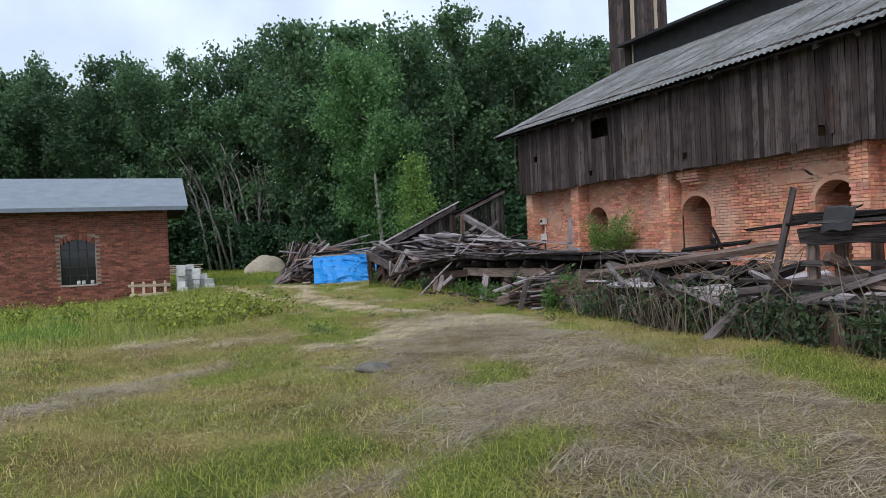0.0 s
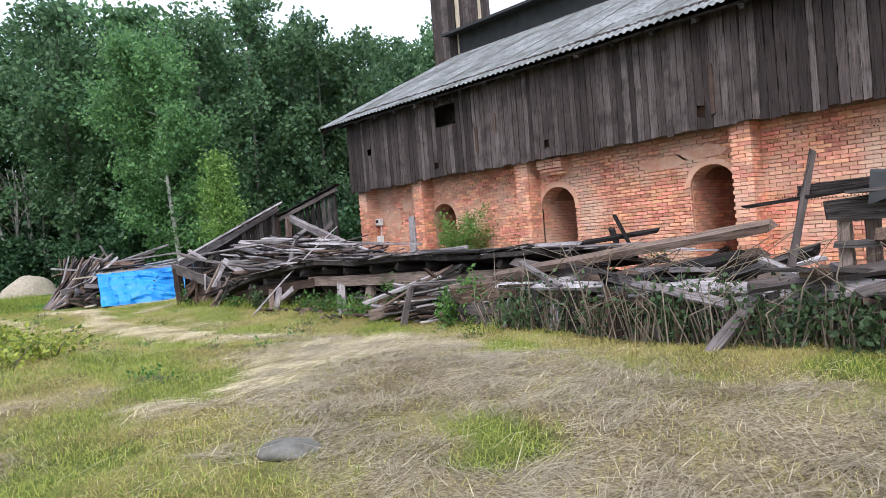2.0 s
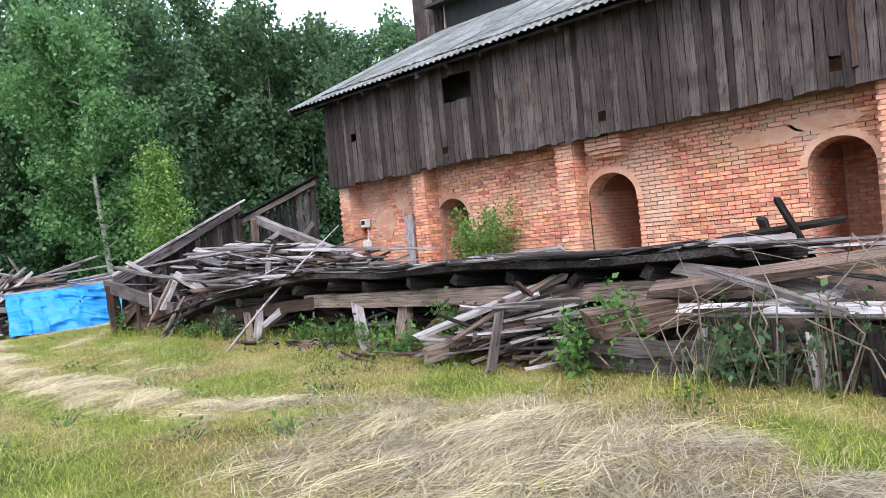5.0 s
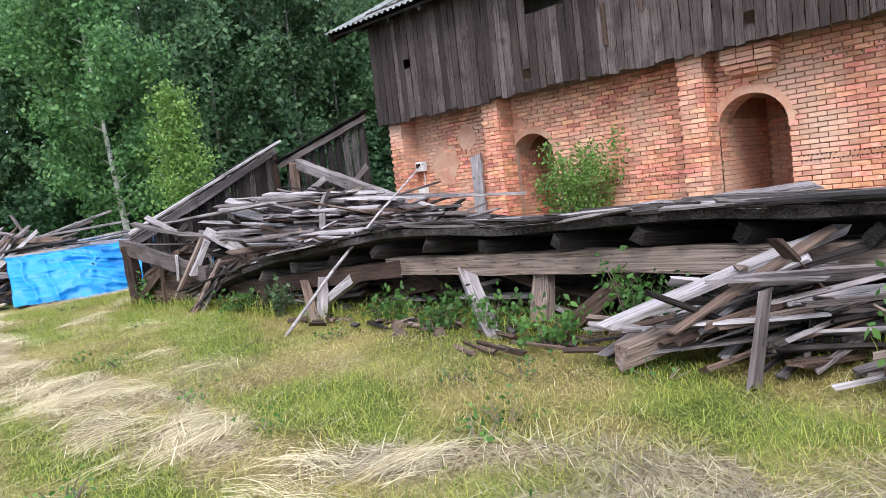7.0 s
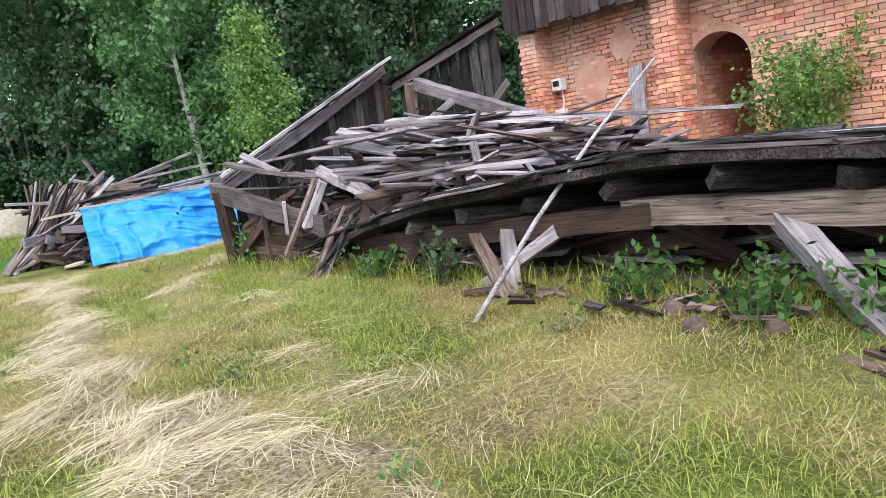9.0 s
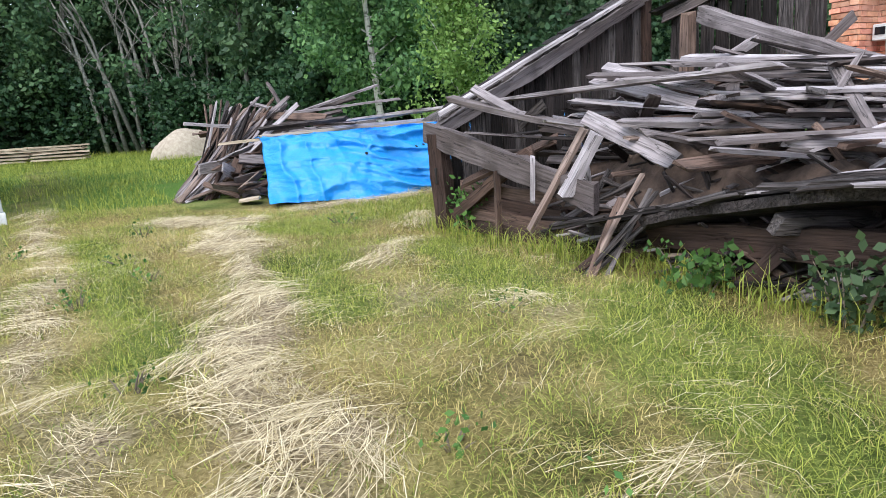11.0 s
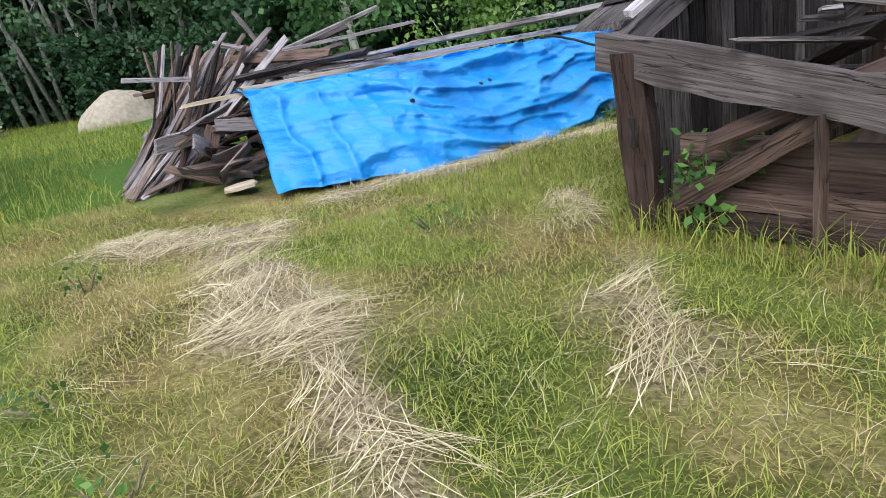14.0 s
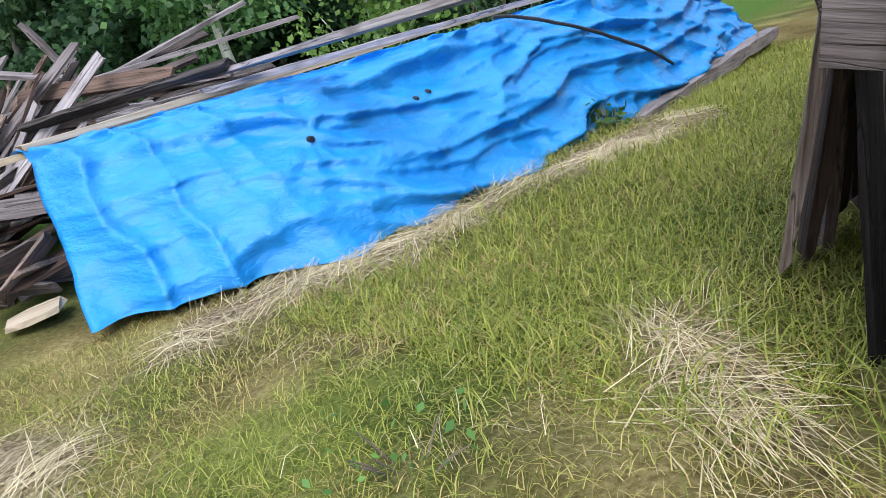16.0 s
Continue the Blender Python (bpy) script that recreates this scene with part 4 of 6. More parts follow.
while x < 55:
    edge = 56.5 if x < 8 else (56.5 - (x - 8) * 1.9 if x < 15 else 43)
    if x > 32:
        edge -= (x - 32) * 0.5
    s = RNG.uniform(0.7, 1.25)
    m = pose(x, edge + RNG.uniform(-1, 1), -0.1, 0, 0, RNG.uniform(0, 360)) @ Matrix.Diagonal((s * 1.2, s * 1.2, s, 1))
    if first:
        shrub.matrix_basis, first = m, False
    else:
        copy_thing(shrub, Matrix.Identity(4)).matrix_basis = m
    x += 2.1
# enlarged shrubs added inside the wood to close gaps where sky shows through
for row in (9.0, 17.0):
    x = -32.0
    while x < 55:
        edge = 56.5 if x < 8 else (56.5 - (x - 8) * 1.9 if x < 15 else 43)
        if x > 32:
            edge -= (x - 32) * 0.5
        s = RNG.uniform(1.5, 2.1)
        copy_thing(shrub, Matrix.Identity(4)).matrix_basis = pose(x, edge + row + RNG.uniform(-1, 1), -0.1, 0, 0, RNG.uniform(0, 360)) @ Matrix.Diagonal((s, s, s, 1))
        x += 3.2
# bare pale stems leaning out of the wood
for k in range(16):
    x = 6.9 + 0.42 * k + RNG.uniform(-0.35, 0.35)
    ln = RNG.uniform(-0.34, -0.1) if k < 8 else RNG.uniform(-0.1, 0.06)
    h = RNG.uniform(7, 11)
    y = 55.2 + RNG.uniform(-0.8, 0.8)
    bm = tube_bm([(0, 0, 0), (ln * h * 0.3, 0, h * 0.35), (ln * h * 0.75 + 0.15, 0.2, h * 0.72), (ln * h * 1.25, 0.3, h)], [0.12, 0.095, 0.065, 0.02], 7)
    for j in range(6):
        q = 0.45 + 0.08 * j
        b0 = Vector((ln * h * q * 1.05, 0.1, h * q))
        tip = b0 + Vector((RNG.uniform(-1.6, 1.2), RNG.uniform(-0.6, 0.4), RNG.uniform(0.7, 1.9)))
        lb = tube_bm([b0, (b0 + tip) / 2 + Vector((0, 0, 0.15)), tip], [0.04, 0.025, 0.008], 5)
        me = bpy.data.meshes.new("tmp")
        lb.to_mesh(me)
        lb.free()
        bm.from_mesh(me)
        bpy.data.meshes.remove(me)
    ob = part("bare_tree", bm, M_STEM, smooth=True)
    ob.matrix_basis = Matrix.Translation((x, y, -0.1))
    tagged(ob, "bare pale leaning tree stem at the wood's edge", "tree trunk", "pale stems of the wood")
tree("birch_tree", (14.8, 39.4, -0.1), 12.2, 3.4, 5, M_LEAF2, M_BIRCH, 24000, 0.15, (0.13, 0.26), 0.13, (-0.1, 0.0), label="slender birch with white leaning trunk and light green crown")
tree("young_birch", (13.9, 32.6, -0.1), 5.6, 1.45, 9, M_LEAF3, M_BIRCH, 6500, 0.06, (0.08, 0.17), 0.05, (0, 0), 1.6, label="young bright green birch in front of the wood")


def bush(name, loc, h, r, n, seed, mat=M_WEED, leaf=(0.04, 0.09), label="", stems=7, category="weed", group=""):
    g = np.random.default_rng(seed)
    root = thing(name, loc, label, category, group)
    v, f, cs = [], [], []
    bm = bmesh.new()
    for k in range(stems):
        a, rr, hh = g.random() * 6.28, r * math.sqrt(g.random()), h * (0.55 + 0.45 * g.random())
        tip = Vector((rr * math.cos(a), rr * math.sin(a), hh))
        base = Vector((0.25 * tip.x, 0.25 * tip.y, -0.03))
        mid = (base * 0.4 + tip * 0.6) + Vector((0, 0, 0.12 * hh))
        sb = tube_bm([base, mid, tip], [0.006 + 0.004 * h, 0.005, 0.002], 4)
        me = bpy.data.meshes.new("tmp")
        sb.to_mesh(me)
        sb.free()
        bm.from_mesh(me)
        bpy.data.meshes.remove(me)
        m = n // stems
        s = g.random(m) ** 0.8
        p = np.where(s[:, None] < 0.6, np.array(base) + (s[:, None] / 0.6) * np.array(mid - base), np.array(mid) + ((s[:, None] - 0.6) / 0.4) * np.array(tip - mid))
        cs.append(p + g.normal(0, 0.05 + 0.06 * r, (m, 3)))
    tagged(part("stem", bm, M_VINE, root), kind="stuff")
    c = np.concatenate(cs)
    v, f = leaf_quads(c, g.uniform(leaf[0], leaf[1], len(c)), seed, 0.1, 0.62)
    under(new("leaves", quick_mesh("leaves", v + np.array(loc), f, mat)), root)
    for ch in root.children:
        if ch.name.startswith("stem"):
            ch.matrix_parent_inverse = Matrix.Identity(4)
    return root


bush("willow_bush", (13.7, 17.4, 0.15), 1.95, 0.85, 5500, 31, M_LEAF3, (0.04, 0.1), "bright green bush growing against the kiln wall", 16, "bush")

# ---- collapsed shed: beams, gable ends, fallen roof and planks ----
ruin = thing("collapsed_shed", (9.5, 16.0, 0), "collapsed grey timber shed with fallen roof and broken planks", "ruined shed")
mound = bmesh.new()
bmesh.ops.create_grid(mound, x_segments=70, y_segments=200, size=0.5)
for v in mound.verts:
    X, Y = 8.35 + (v.co.x + 0.5) * 4.9, 5.0 + (v.co.y + 0.5) * 18.0
    e = min((v.co.x + 0.5) * (8 if Y > 18 else 3), 1) * min((0.5 - v.co.x) * 5, 1) * min((0.5 - abs(v.co.y)) * 14, 1)
    hgt = 0.35 if Y < 17.5 else 0.35 + 0.55 * min(1, (Y - 17.5) / 1.5)
    v.co = Vector((X, Y, -0.1 + e * (hgt + 0.2 * noise.noise((X, Y, 0)) + 0.14 * noise.noise((X * 3, Y * 3, 4)) + 0.07 * noise.noise((X * 9, Y * 9, 4)))))
part("rubble", mound, M_SOIL, ruin, "dry brown rubble and rotted bark")


def lerp(a, b, s):
    return tuple(p + (q - p) * s for p, q in zip(a, b))


# corner post, sill logs and tie beam of the far end wall
plank((8.12, 23.15, -0.05), (8.1, 23.2, 1.0), 0.19, 0.19, M_BROWN, ruin, "post", warp=0.003, label="dark squared corner post with mortise")
# thin black panel on the post's face, painted dark of a mortise, no recess
part("mortise", box_bm(8.012, 8.03, 23.13, 23.18, 0.5, 0.68), M_BLACK, ruin)
plank((8.07, 23.36, 1.07), (8.28, 20.7, 0.5), 0.12, 0.24, M_GREY, ruin, "beam", 0, 0.004, label="heavy grey tie beam")
for k in range(4):
    plank((8.22 + 0.02 * k, 23.0, 0.06 + 0.14 * k), (8.4 + 0.03 * k, 20.9 + 0.25 * k - 0.3 * (k == 0), 0.0 + 0.13 * k), 0.13, 0.145, M_BROWN, ruin, "sill_log", 0, 0.006)
plank((8.12, 22.88, 0.18), (8.30, 21.66, 0.90), 0.14, 0.11, M_BROWN, ruin, "brace", 10, 0.012)
plank((8.10, 22.70, 0.52), (8.50, 21.55, 1.00), 0.13, 0.04, M_BROWN, ruin, "plank", 40, 0.012, 0.12)
plank((8.12, 22.05, -0.05), (8.12, 22.05, 0.68), 0.045, 0.06, M_BROWN, ruin, "stake")
plank((7.95, 21.28, 0.19), (8.40, 21.02, 1.08), 0.07, 0.045, M_BROWN, ruin, "stick", 30, 0.01)
plank((8.15, 21.01, 0.51), (8.40, 20.86, 1.03), 0.13, 0.09, M_GREY, ruin, "broken_log", 15, 0.03, 0.06)
plank((8.10, 21.42, 0.43), (8.15, 21.46, 0.85), 0.05, 0.03, M_GREY, ruin, "stick", 15, 0.03)
for k in range(7):
    w = RNG.gauss(0, 0.05)
    plank((7.6 + w, 20.15 + RNG.gauss(0, 0.1), 0.0), (8.12 + w, 20.0 + RNG.gauss(0, 0.08), RNG.uniform(0.45, 0.78)), RNG.uniform(0.03, 0.08), RNG.uniform(0.02, 0.05), M_ROT_SHADE if k % 3 else M_BROWN, ruin, "broken_batten", RNG.uniform(0, 60), 0.03, 0.06)
plank((8.25, 22.60, 1.52), (8.50, 22.14, 1.22), 0.12, 0.035, M_GREY, ruin, "plank", 30, 0.01, 0.1)
plank((8.50, 22.14, 1.13), (8.60, 21.86, 1.33), 0.12, 0.1, M_ROT_SHADE, ruin, "stub", 15, 0.02)
plank((8.60, 21.22, 1.18), (8.60, 20.11, 0.80), 0.17, 0.05, M_GREY, ruin, "plank", 60, 0.006)
plank((9.30, 21.91, 1.54), (9.60, 20.85, 1.25), 0.16, 0.04, M_GREY, ruin, "plank", 40, 0.006)
plank((9.40, 21.88, 1.66), (9.80, 20.82, 1.36), 0.14, 0.05, M_GREY, ruin, "plank", 40, 0.006)
for k in range(260):
    c = Vector((RNG.uniform(8.2, 9.3), RNG.uniform(17.8, 21.6), 0))
    c.z = 0.1 + 0.75 * min(1, (c.x - 8.2) * 1.1) * RNG.uniform(0.6, 1.1)
    d = Vector((RNG.gauss(-0.5, 0.5), RNG.gauss(0.6, 0.5), RNG.gauss(0, 0.3))).normalized() * RNG.uniform(0.08, 0.35)
    plank(c - d, c + d, RNG.uniform(0.02, 0.07), RNG.uniform(0.01, 0.03), RNG.choice((M_ROT_SHADE, M_ROT_SHADE, M_BROWN, M_GREY)), ruin, "splinter", RNG.gauss(0, 40), 0.03, 0.05)
for k in range(8):
    plank((9.0 + 0.16 * k + RNG.uniform(-0.03, 0.03), 23.95, RNG.uniform(-0.05, 0.05)), (9.02 + 0.16 * k, 23.7, 1.45 + 0.075 * k), 0.17, 0.05, M_BROWN, ruin, "rotten_board", RNG.uniform(-40, 40), 0.03, 0.08)
# gable end 1: sloped top rafter and vertical boards darkened for shade
G0, G1 = (8.25, 23.4, 1.1), (11.55, 23.45, 2.68)
plank(lerp(G0, G1, -0.03), G1, 0.16, 0.16, M_GREY, ruin, "gable_rafter", 0, 0.004)
for k in range(11):
    s0, s1 = k / 11, (k + 1) / 11
    plank((lerp(G0, G1, s0)[0], 23.62, lerp(G0, G1, s0)[2] + 0.1 + RNG.uniform(0, 0.02)), (lerp(G0, G1, s1)[0], 23.62, lerp(G0, G1, s1)[2] + 0.1), 0.5, 0.035, M_ROT_SHADE, ruin, "roof_shingle", 0)
plank((8.15, 23.25, 1.28), (11.6, 23.25, 2.86), 0.1, 0.035, M_GREY, ruin, "verge_board", 0, 0.004)
# interior shade put into the board colour; boards run down to close a gap
x = 8.4
while x < 11.5:
    w = RNG.uniform(0.12, 0.18)
    zt = 1.1 + (x + w / 2 - 8.25) * 0.479 - 0.05
    plank((x + w / 2, 23.47, -0.05), (x + w / 2, 23.47, zt), 0.025, w - 0.006, M_ROT_SHADE, ruin, "board", 0, 0.004, 0.04)
    x += w
plank((11.5, 23.4, 0.3), (11.48, 23.4, 2.6), 0.1, 0.1, M_BROWN, ruin, "post", 0, 0.004)
# gable end 2, its boards darkened for shade too
H0, H1 = (11.35, 22.85, 2.34), (12.45, 21.45, 3.04)
plank(lerp(H0, H1, -0.06), lerp(H0, H1, 1.02), 0.16, 0.12, M_GREY, ruin, "gable_rafter", 0, 0.004)
plank(Vector(lerp(H0, H1, -0.1)) + Vector((0, 0.06, 0.11)), Vector(lerp(H0, H1, 1.05)) + Vector((0, 0.06, 0.11)), 0.4, 0.04, M_ROT_SHADE, ruin, "roof_shingle")
for k in range(10):
    s = (k + 0.5) / 10
    p = lerp(H0, H1, s)
    plank((p[0] + 0.05, p[1] + 0.05, 0.7), (p[0] + 0.05, p[1] + 0.05, p[2] - 0.04), 0.17, 0.06, M_ROT_SHADE, ruin, "board", 0, 0.006, 0.05)
plank((11.35, 22.4, 2.3), (11.6, 19.6, 1.25), 0.16, 0.2, M_GREY, ruin, "fallen_beam", 10, 0.01)
plank((11.3, 22.6, 0.6), (11.4, 22.6, 2.3), 0.14, 0.14, M_BROWN, ruin, "post", 0)
plank((10.6, 22.4, 1.2), (11.4, 21.6, 1.9), 0.14, 0.1, M_GREY, ruin, "brace", 10)
plank((11.2, 21.2, 1.3), (11.75, 20.7, 2.05), 0.07, 0.1, M_GREY, ruin, "stump_post", 10)
for k in range(9):
    plank((11.1 + 0.2 * k, 21.6 - 0.05 * k, 1.75 - 0.06 * k), (11.9 + 0.16 * k, 19.2 - 0.1 * k, 0.75), 0.24, 0.03, M_ROT_SHADE, ruin, "fallen_board", RNG.uniform(-14, 14))

# heap of loose planks at the far end
for k in range(150):
    cx, cy = RNG.uniform(8.9, 12.0), RNG.uniform(18.2, 22.8)
    top = 0.75 + 0.5 * math.exp(-((cx - 10.3) ** 2) / 1.6 - ((cy - 20.5) ** 2) / 3.5) * 1.2
    zc = top * RNG.uniform(0.75, 1.12) + 0.05 + 0.12 * (cx > 9.8)
    a, L = RNG.gauss(-0.35, 0.55), RNG.uniform(0.5, 2.4)
    d = Vector((math.cos(a), math.sin(a), RNG.gauss(-0.06, 0.16))) * L / 2
    c = Vector((cx, cy, zc))
    plank(c - d, c + d, RNG.uniform(0.06, 0.19), RNG.uniform(0.02, 0.035), M_GREY if RNG.random() < 0.6 else (M_BROWN if RNG.random() < 0.6 else M_ROT_SHADE), ruin, "plank", RNG.gauss(0, 16), 0.01, 0.05)
for a, b, w in (((9.3, 20.9, 1.62), (11.7, 18.3, 1.3), 0.24), ((9.1, 21.4, 1.5), (11.2, 19.6, 1.5), 0.2), ((9.2, 20.2, 1.3), (11.9, 18.6, 1.1), 0.22), ((8.5, 20.7, 1.15), (10.8, 18.2, 0.95), 0.18), ((9.6, 19.6, 1.05), (9.75, 19.4, 1.55), 0.2), ((9.3, 19.0, 1.02), (9.9, 19.7, 1.5), 0.1), ((10.2, 21.6, 1.55), (10.9, 19.3, 1.25), 0.2), ((11.2, 20.6, 1.5), (10.6, 18.0, 1.12), 0.16), ((8.7, 19.3, 0.98), (9.7, 18.3, 0.95), 0.16), ((8.6, 21.9, 1.1), (9.4, 20.6, 0.9), 0.16), ((10.6, 19.6, 1.45), (12.4, 17.5, 1.2), 0.26)):
    plank(a, b, w, 0.05, M_GREY, ruin, "plank", RNG.uniform(-12, 18), 0.008)
for x, y, z, a, L, w, dz in ((9.6, 20.6, 1.5, -68, 2.6, 0.17, -0.06), (9.9, 20.7, 1.62, -70, 2.2, 0.2, -0.05), (10.2, 20.2, 1.6, -60, 2.0, 0.18, -0.09), (8.95, 20.7, 1.25, -72, 1.7, 0.14, -0.12), (8.9, 19.9, 1.12, 20, 0.9, 0.12, 0.02), (9.3, 19.6, 1.28, -40, 1.3, 0.16, -0.1), (9.7, 19.2, 1.3, -65, 1.5, 0.16, -0.04), (9.2, 20.1, 1.35, 40, 0.8, 0.12, 0.1), (8.75, 19.3, 1.02, -75, 1.4, 0.13, 0.04), (10.4, 19.2, 1.42, -55, 1.9, 0.2, -0.1)):
    d = Vector((math.cos(radians(a)), math.sin(radians(a)), dz)) * L / 2
    plank(Vector((x, y, z)) - d, Vector((x, y, z)) + d, w, 0.028, M_GREY, ruin, "plank", RNG.uniform(-6, 14), 0.005, 0.03)
plank((8.1, 22.9, 1.45), (8.9, 21.2, 1.0), 0.1, 0.06, M_GREY, ruin, "plank", 15)

# fallen roof: a long slab whose ragged near edge rests on the wall plate
def roof_edge(y):
    """Place of the fallen roof's near edge at y."""
    z = 0.98 + 0.02 * math.sin(2.1 * y)
    if y > 16.0:
        z -= 0.68 * ((y - 16.0) / 4.6) ** 1.6
    return (8.05, y, max(z, 0.15))


def on_roof(x, y, up=0.03):
    """A place on the fallen roof, which falls away behind its near edge."""
    return (x, y, roof_edge(y)[2] - 0.11 * (x - 8.05) + up)


bm = bmesh.new()
rows = []
for i in range(60):
    y = 9.9 + i * (20.6 - 9.9) / 59
    ex, ey, ez = roof_edge(y)
    row = []
    for j in range(7):
        s = j / 6
        jag = 0.12 * noise.noise((y * 3.1, 0, 0)) + 0.05 * noise.noise((y * 11, 3, 0)) if j == 0 else 0
        row.append(bm.verts.new((ex + s * 3.6 + jag, y, ez - 0.4 * s + 0.05 * noise.noise((y * 1.2, s * 3, 2)) + (1 - s) * 0.02)))
    rows.append(row)
for q, s in zip(rows, rows[1:]):
    for k in range(6):
        bm.faces.new((q[k], q[k + 1], s[k + 1], s[k]))
ob = part("fallen_roof", bm, M_ROT_SHADE, ruin, "ragged blackened fallen roof deck")
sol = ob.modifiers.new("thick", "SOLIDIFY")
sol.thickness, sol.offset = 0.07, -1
# layered shingles and boards along its edge
for k in range(150):
    y = RNG.uniform(10.0, 20.3)
    ex, ey, ez = roof_edge(y)
    L = RNG.uniform(0.3, 1.3)
    dx = RNG.uniform(-0.1, 0.5)
    tilt = roof_edge(y + L)[2] - ez
    plank((ex + dx, y, ez + 0.03 + 0.05 * RNG.random()), (ex + dx + RNG.gauss(0, 0.1), y + L, ez + tilt + 0.03 + 0.05 * RNG.random()), RNG.uniform(0.06, 0.16), RNG.uniform(0.012, 0.03), M_ROT_SHADE if RNG.random() < 0.9 else M_GREY, ruin, "shingle", RNG.gauss(0, 14), 0.02, 0.04)
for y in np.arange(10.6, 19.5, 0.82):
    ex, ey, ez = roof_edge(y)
    plank((ex + 0.02, y + 0.05, ez - 0.16), (ex + 1.9, y - 0.3, ez - 0.36), 0.13, 0.13, M_ROT_SHADE, ruin, "rafter_end", RNG.uniform(0, 40), 0.02)
# near-black boards added to stand in for the shade under the roof
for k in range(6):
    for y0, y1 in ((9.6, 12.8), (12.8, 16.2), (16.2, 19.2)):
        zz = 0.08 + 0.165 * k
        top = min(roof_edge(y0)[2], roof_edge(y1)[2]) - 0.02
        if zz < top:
            plank((9.3 + RNG.uniform(-0.04, 0.04), y0, zz), (9.3 + RNG.uniform(-0.04, 0.04), y1 - 0.02, zz), 0.03, 0.17, M_ROT_SHADE, ruin, "rear_board", RNG.uniform(-6, 6), 0.003)
# wall plate with its braces
plank((8.32, 20.1, 0.28), (8.28, 16.2, 0.58), 0.16, 0.2, M_BROWN, ruin, "wall_plate", 0, 0.003)
plank((8.28, 16.4, 0.6), (8.25, 9.6, 0.66), 0.16, 0.21, M_BROWN, ruin, "wall_plate", 0, 0.003)
for a, b, w, m in (((8.28, 15.24, 0.56), (7.7, 14.4, -0.05), 0.17, M_GREY), ((8.32, 14.25, 0.57), (8.15, 14.25, -0.05), 0.2, M_BROWN), ((8.35, 13.3, 0.55), (7.95, 14.0, -0.05), 0.14, M_BROWN), ((8.3, 17.0, 0.5), (8.0, 17.9, -0.05), 0.15, M_GREY), ((8.2, 18.0, 0.4), (7.75, 17.2, -0.05), 0.12, M_BROWN), ((8.2, 17.6, 0.45), (7.9, 17.3, -0.05), 0.14, M_GREY), ((8.3, 18.9, 0.36), (8.1, 19.2, -0.05), 0.14, M_BROWN), ((8.35, 12.4, 0.55), (8.1, 12.6, -0.05), 0.16, M_BROWN), ((8.3, 16.1, 0.55), (8.9, 15.6, 0.0), 0.12, M_BROWN)):
    plank(a, b, w, 0.12, m, ruin, "brace", RNG.uniform(-15, 15), 0.008)
for k in range(26):
    y = RNG.uniform(14.2, 18.5)
    c = Vector((RNG.uniform(8.3, 9.3), y, RNG.uniform(0.06, 0.3)))
    d = Vector((RNG.gauss(0.2, 0.3), 1, RNG.gauss(0, 0.12))).normalized() * RNG.uniform(0.3, 0.9)
    plank(c - d, c + d, RNG.uniform(0.08, 0.18), 0.04, M_GREY if RNG.random() < 0.5 else M_BROWN, ruin, "plank", RNG.gauss(0, 15))
# boards on top of the roof
plank(on_roof(8.5, 13.85, 0.07), on_roof(8.7, 11.95, 0.2), 0.24, 0.05, M_GREY, ruin, "plank", 8, 0.004, label="broad silvery board")
for x0, y0, x1, y1, w in ((8.3, 16.6, 8.5, 13.4, 0.12), (8.7, 17.2, 9.2, 13.4, 0.16), (9.1, 14.6, 9.6, 11.4, 0.2), (8.25, 12.6, 8.6, 9.9, 0.2), (9.3, 12.6, 9.5, 10.2, 0.16), (9.4, 15.9, 9.9, 13.0, 0.2), (8.5, 11.4, 8.9, 9.2, 0.18), (8.9, 11.2, 9.9, 9.4, 0.14), (8.3, 10.9, 8.6, 8.4, 0.18), (9.4, 11.6, 9.7, 8.9, 0.18)):
    plank(on_roof(x0, y0, 0.08), on_roof(x1, y1, 0.1), w, 0.03, M_GREY, ruin, "plank", RNG.uniform(-8, 10), 0.005)
for k in range(40):
    x, y, L = RNG.uniform(8.2, 10.6), RNG.uniform(9.0, 17.5), RNG.uniform(0.3, 1.2)
    drift = RNG.gauss(0.15, 0.25) * L
    plank(on_roof(x, y, 0.05 + 0.04 * RNG.random()), on_roof(x + drift, y - L, 0.06 + 0.05 * RNG.random()), RNG.uniform(0.06, 0.18), 0.025, M_GREY if RNG.random() < 0.55 else M_ROT_SHADE, ruin, "plank", RNG.gauss(0, 10), 0.01)
# charred stubs standing out of the far side of the roof
for (x0, y0, z0), (x1, y1, z1), w in (((10.6, 9.9, 0.7), (10.5, 10.2, 1.42), 0.1), ((10.4, 10.9, 1.0), (10.8, 9.6, 1.12), 0.12), ((10.9, 10.4, 0.7), (10.8, 10.5, 1.22), 0.12)):
    plank((x0, y0, z0), (x1, y1, z1), w, 0.06, M_ROT_SHADE, ruin, "stub", 20, 0.01)
# long silvery plank lying across the heap to the tarpaulin
lp = plank((8.7, 19.3, 1.5), (8.9, 28.4, 1.22), 0.16, 0.04, M_GREY, None, "long_plank", 4, 0.002)
tagged(lp, "long silvery plank laid across the heap", "plank")
pole = part("pole", tube_bm([(7.2, 17.05, -0.03), (7.9, 16.95, 0.62), (8.55, 16.8, 1.2), (9.2, 16.6, 1.75)], [0.022, 0.02, 0.015, 0.008], 8), M_GREY, smooth=True)
tagged(pole, "thin barked pole leaning on the fallen roof", "pole")
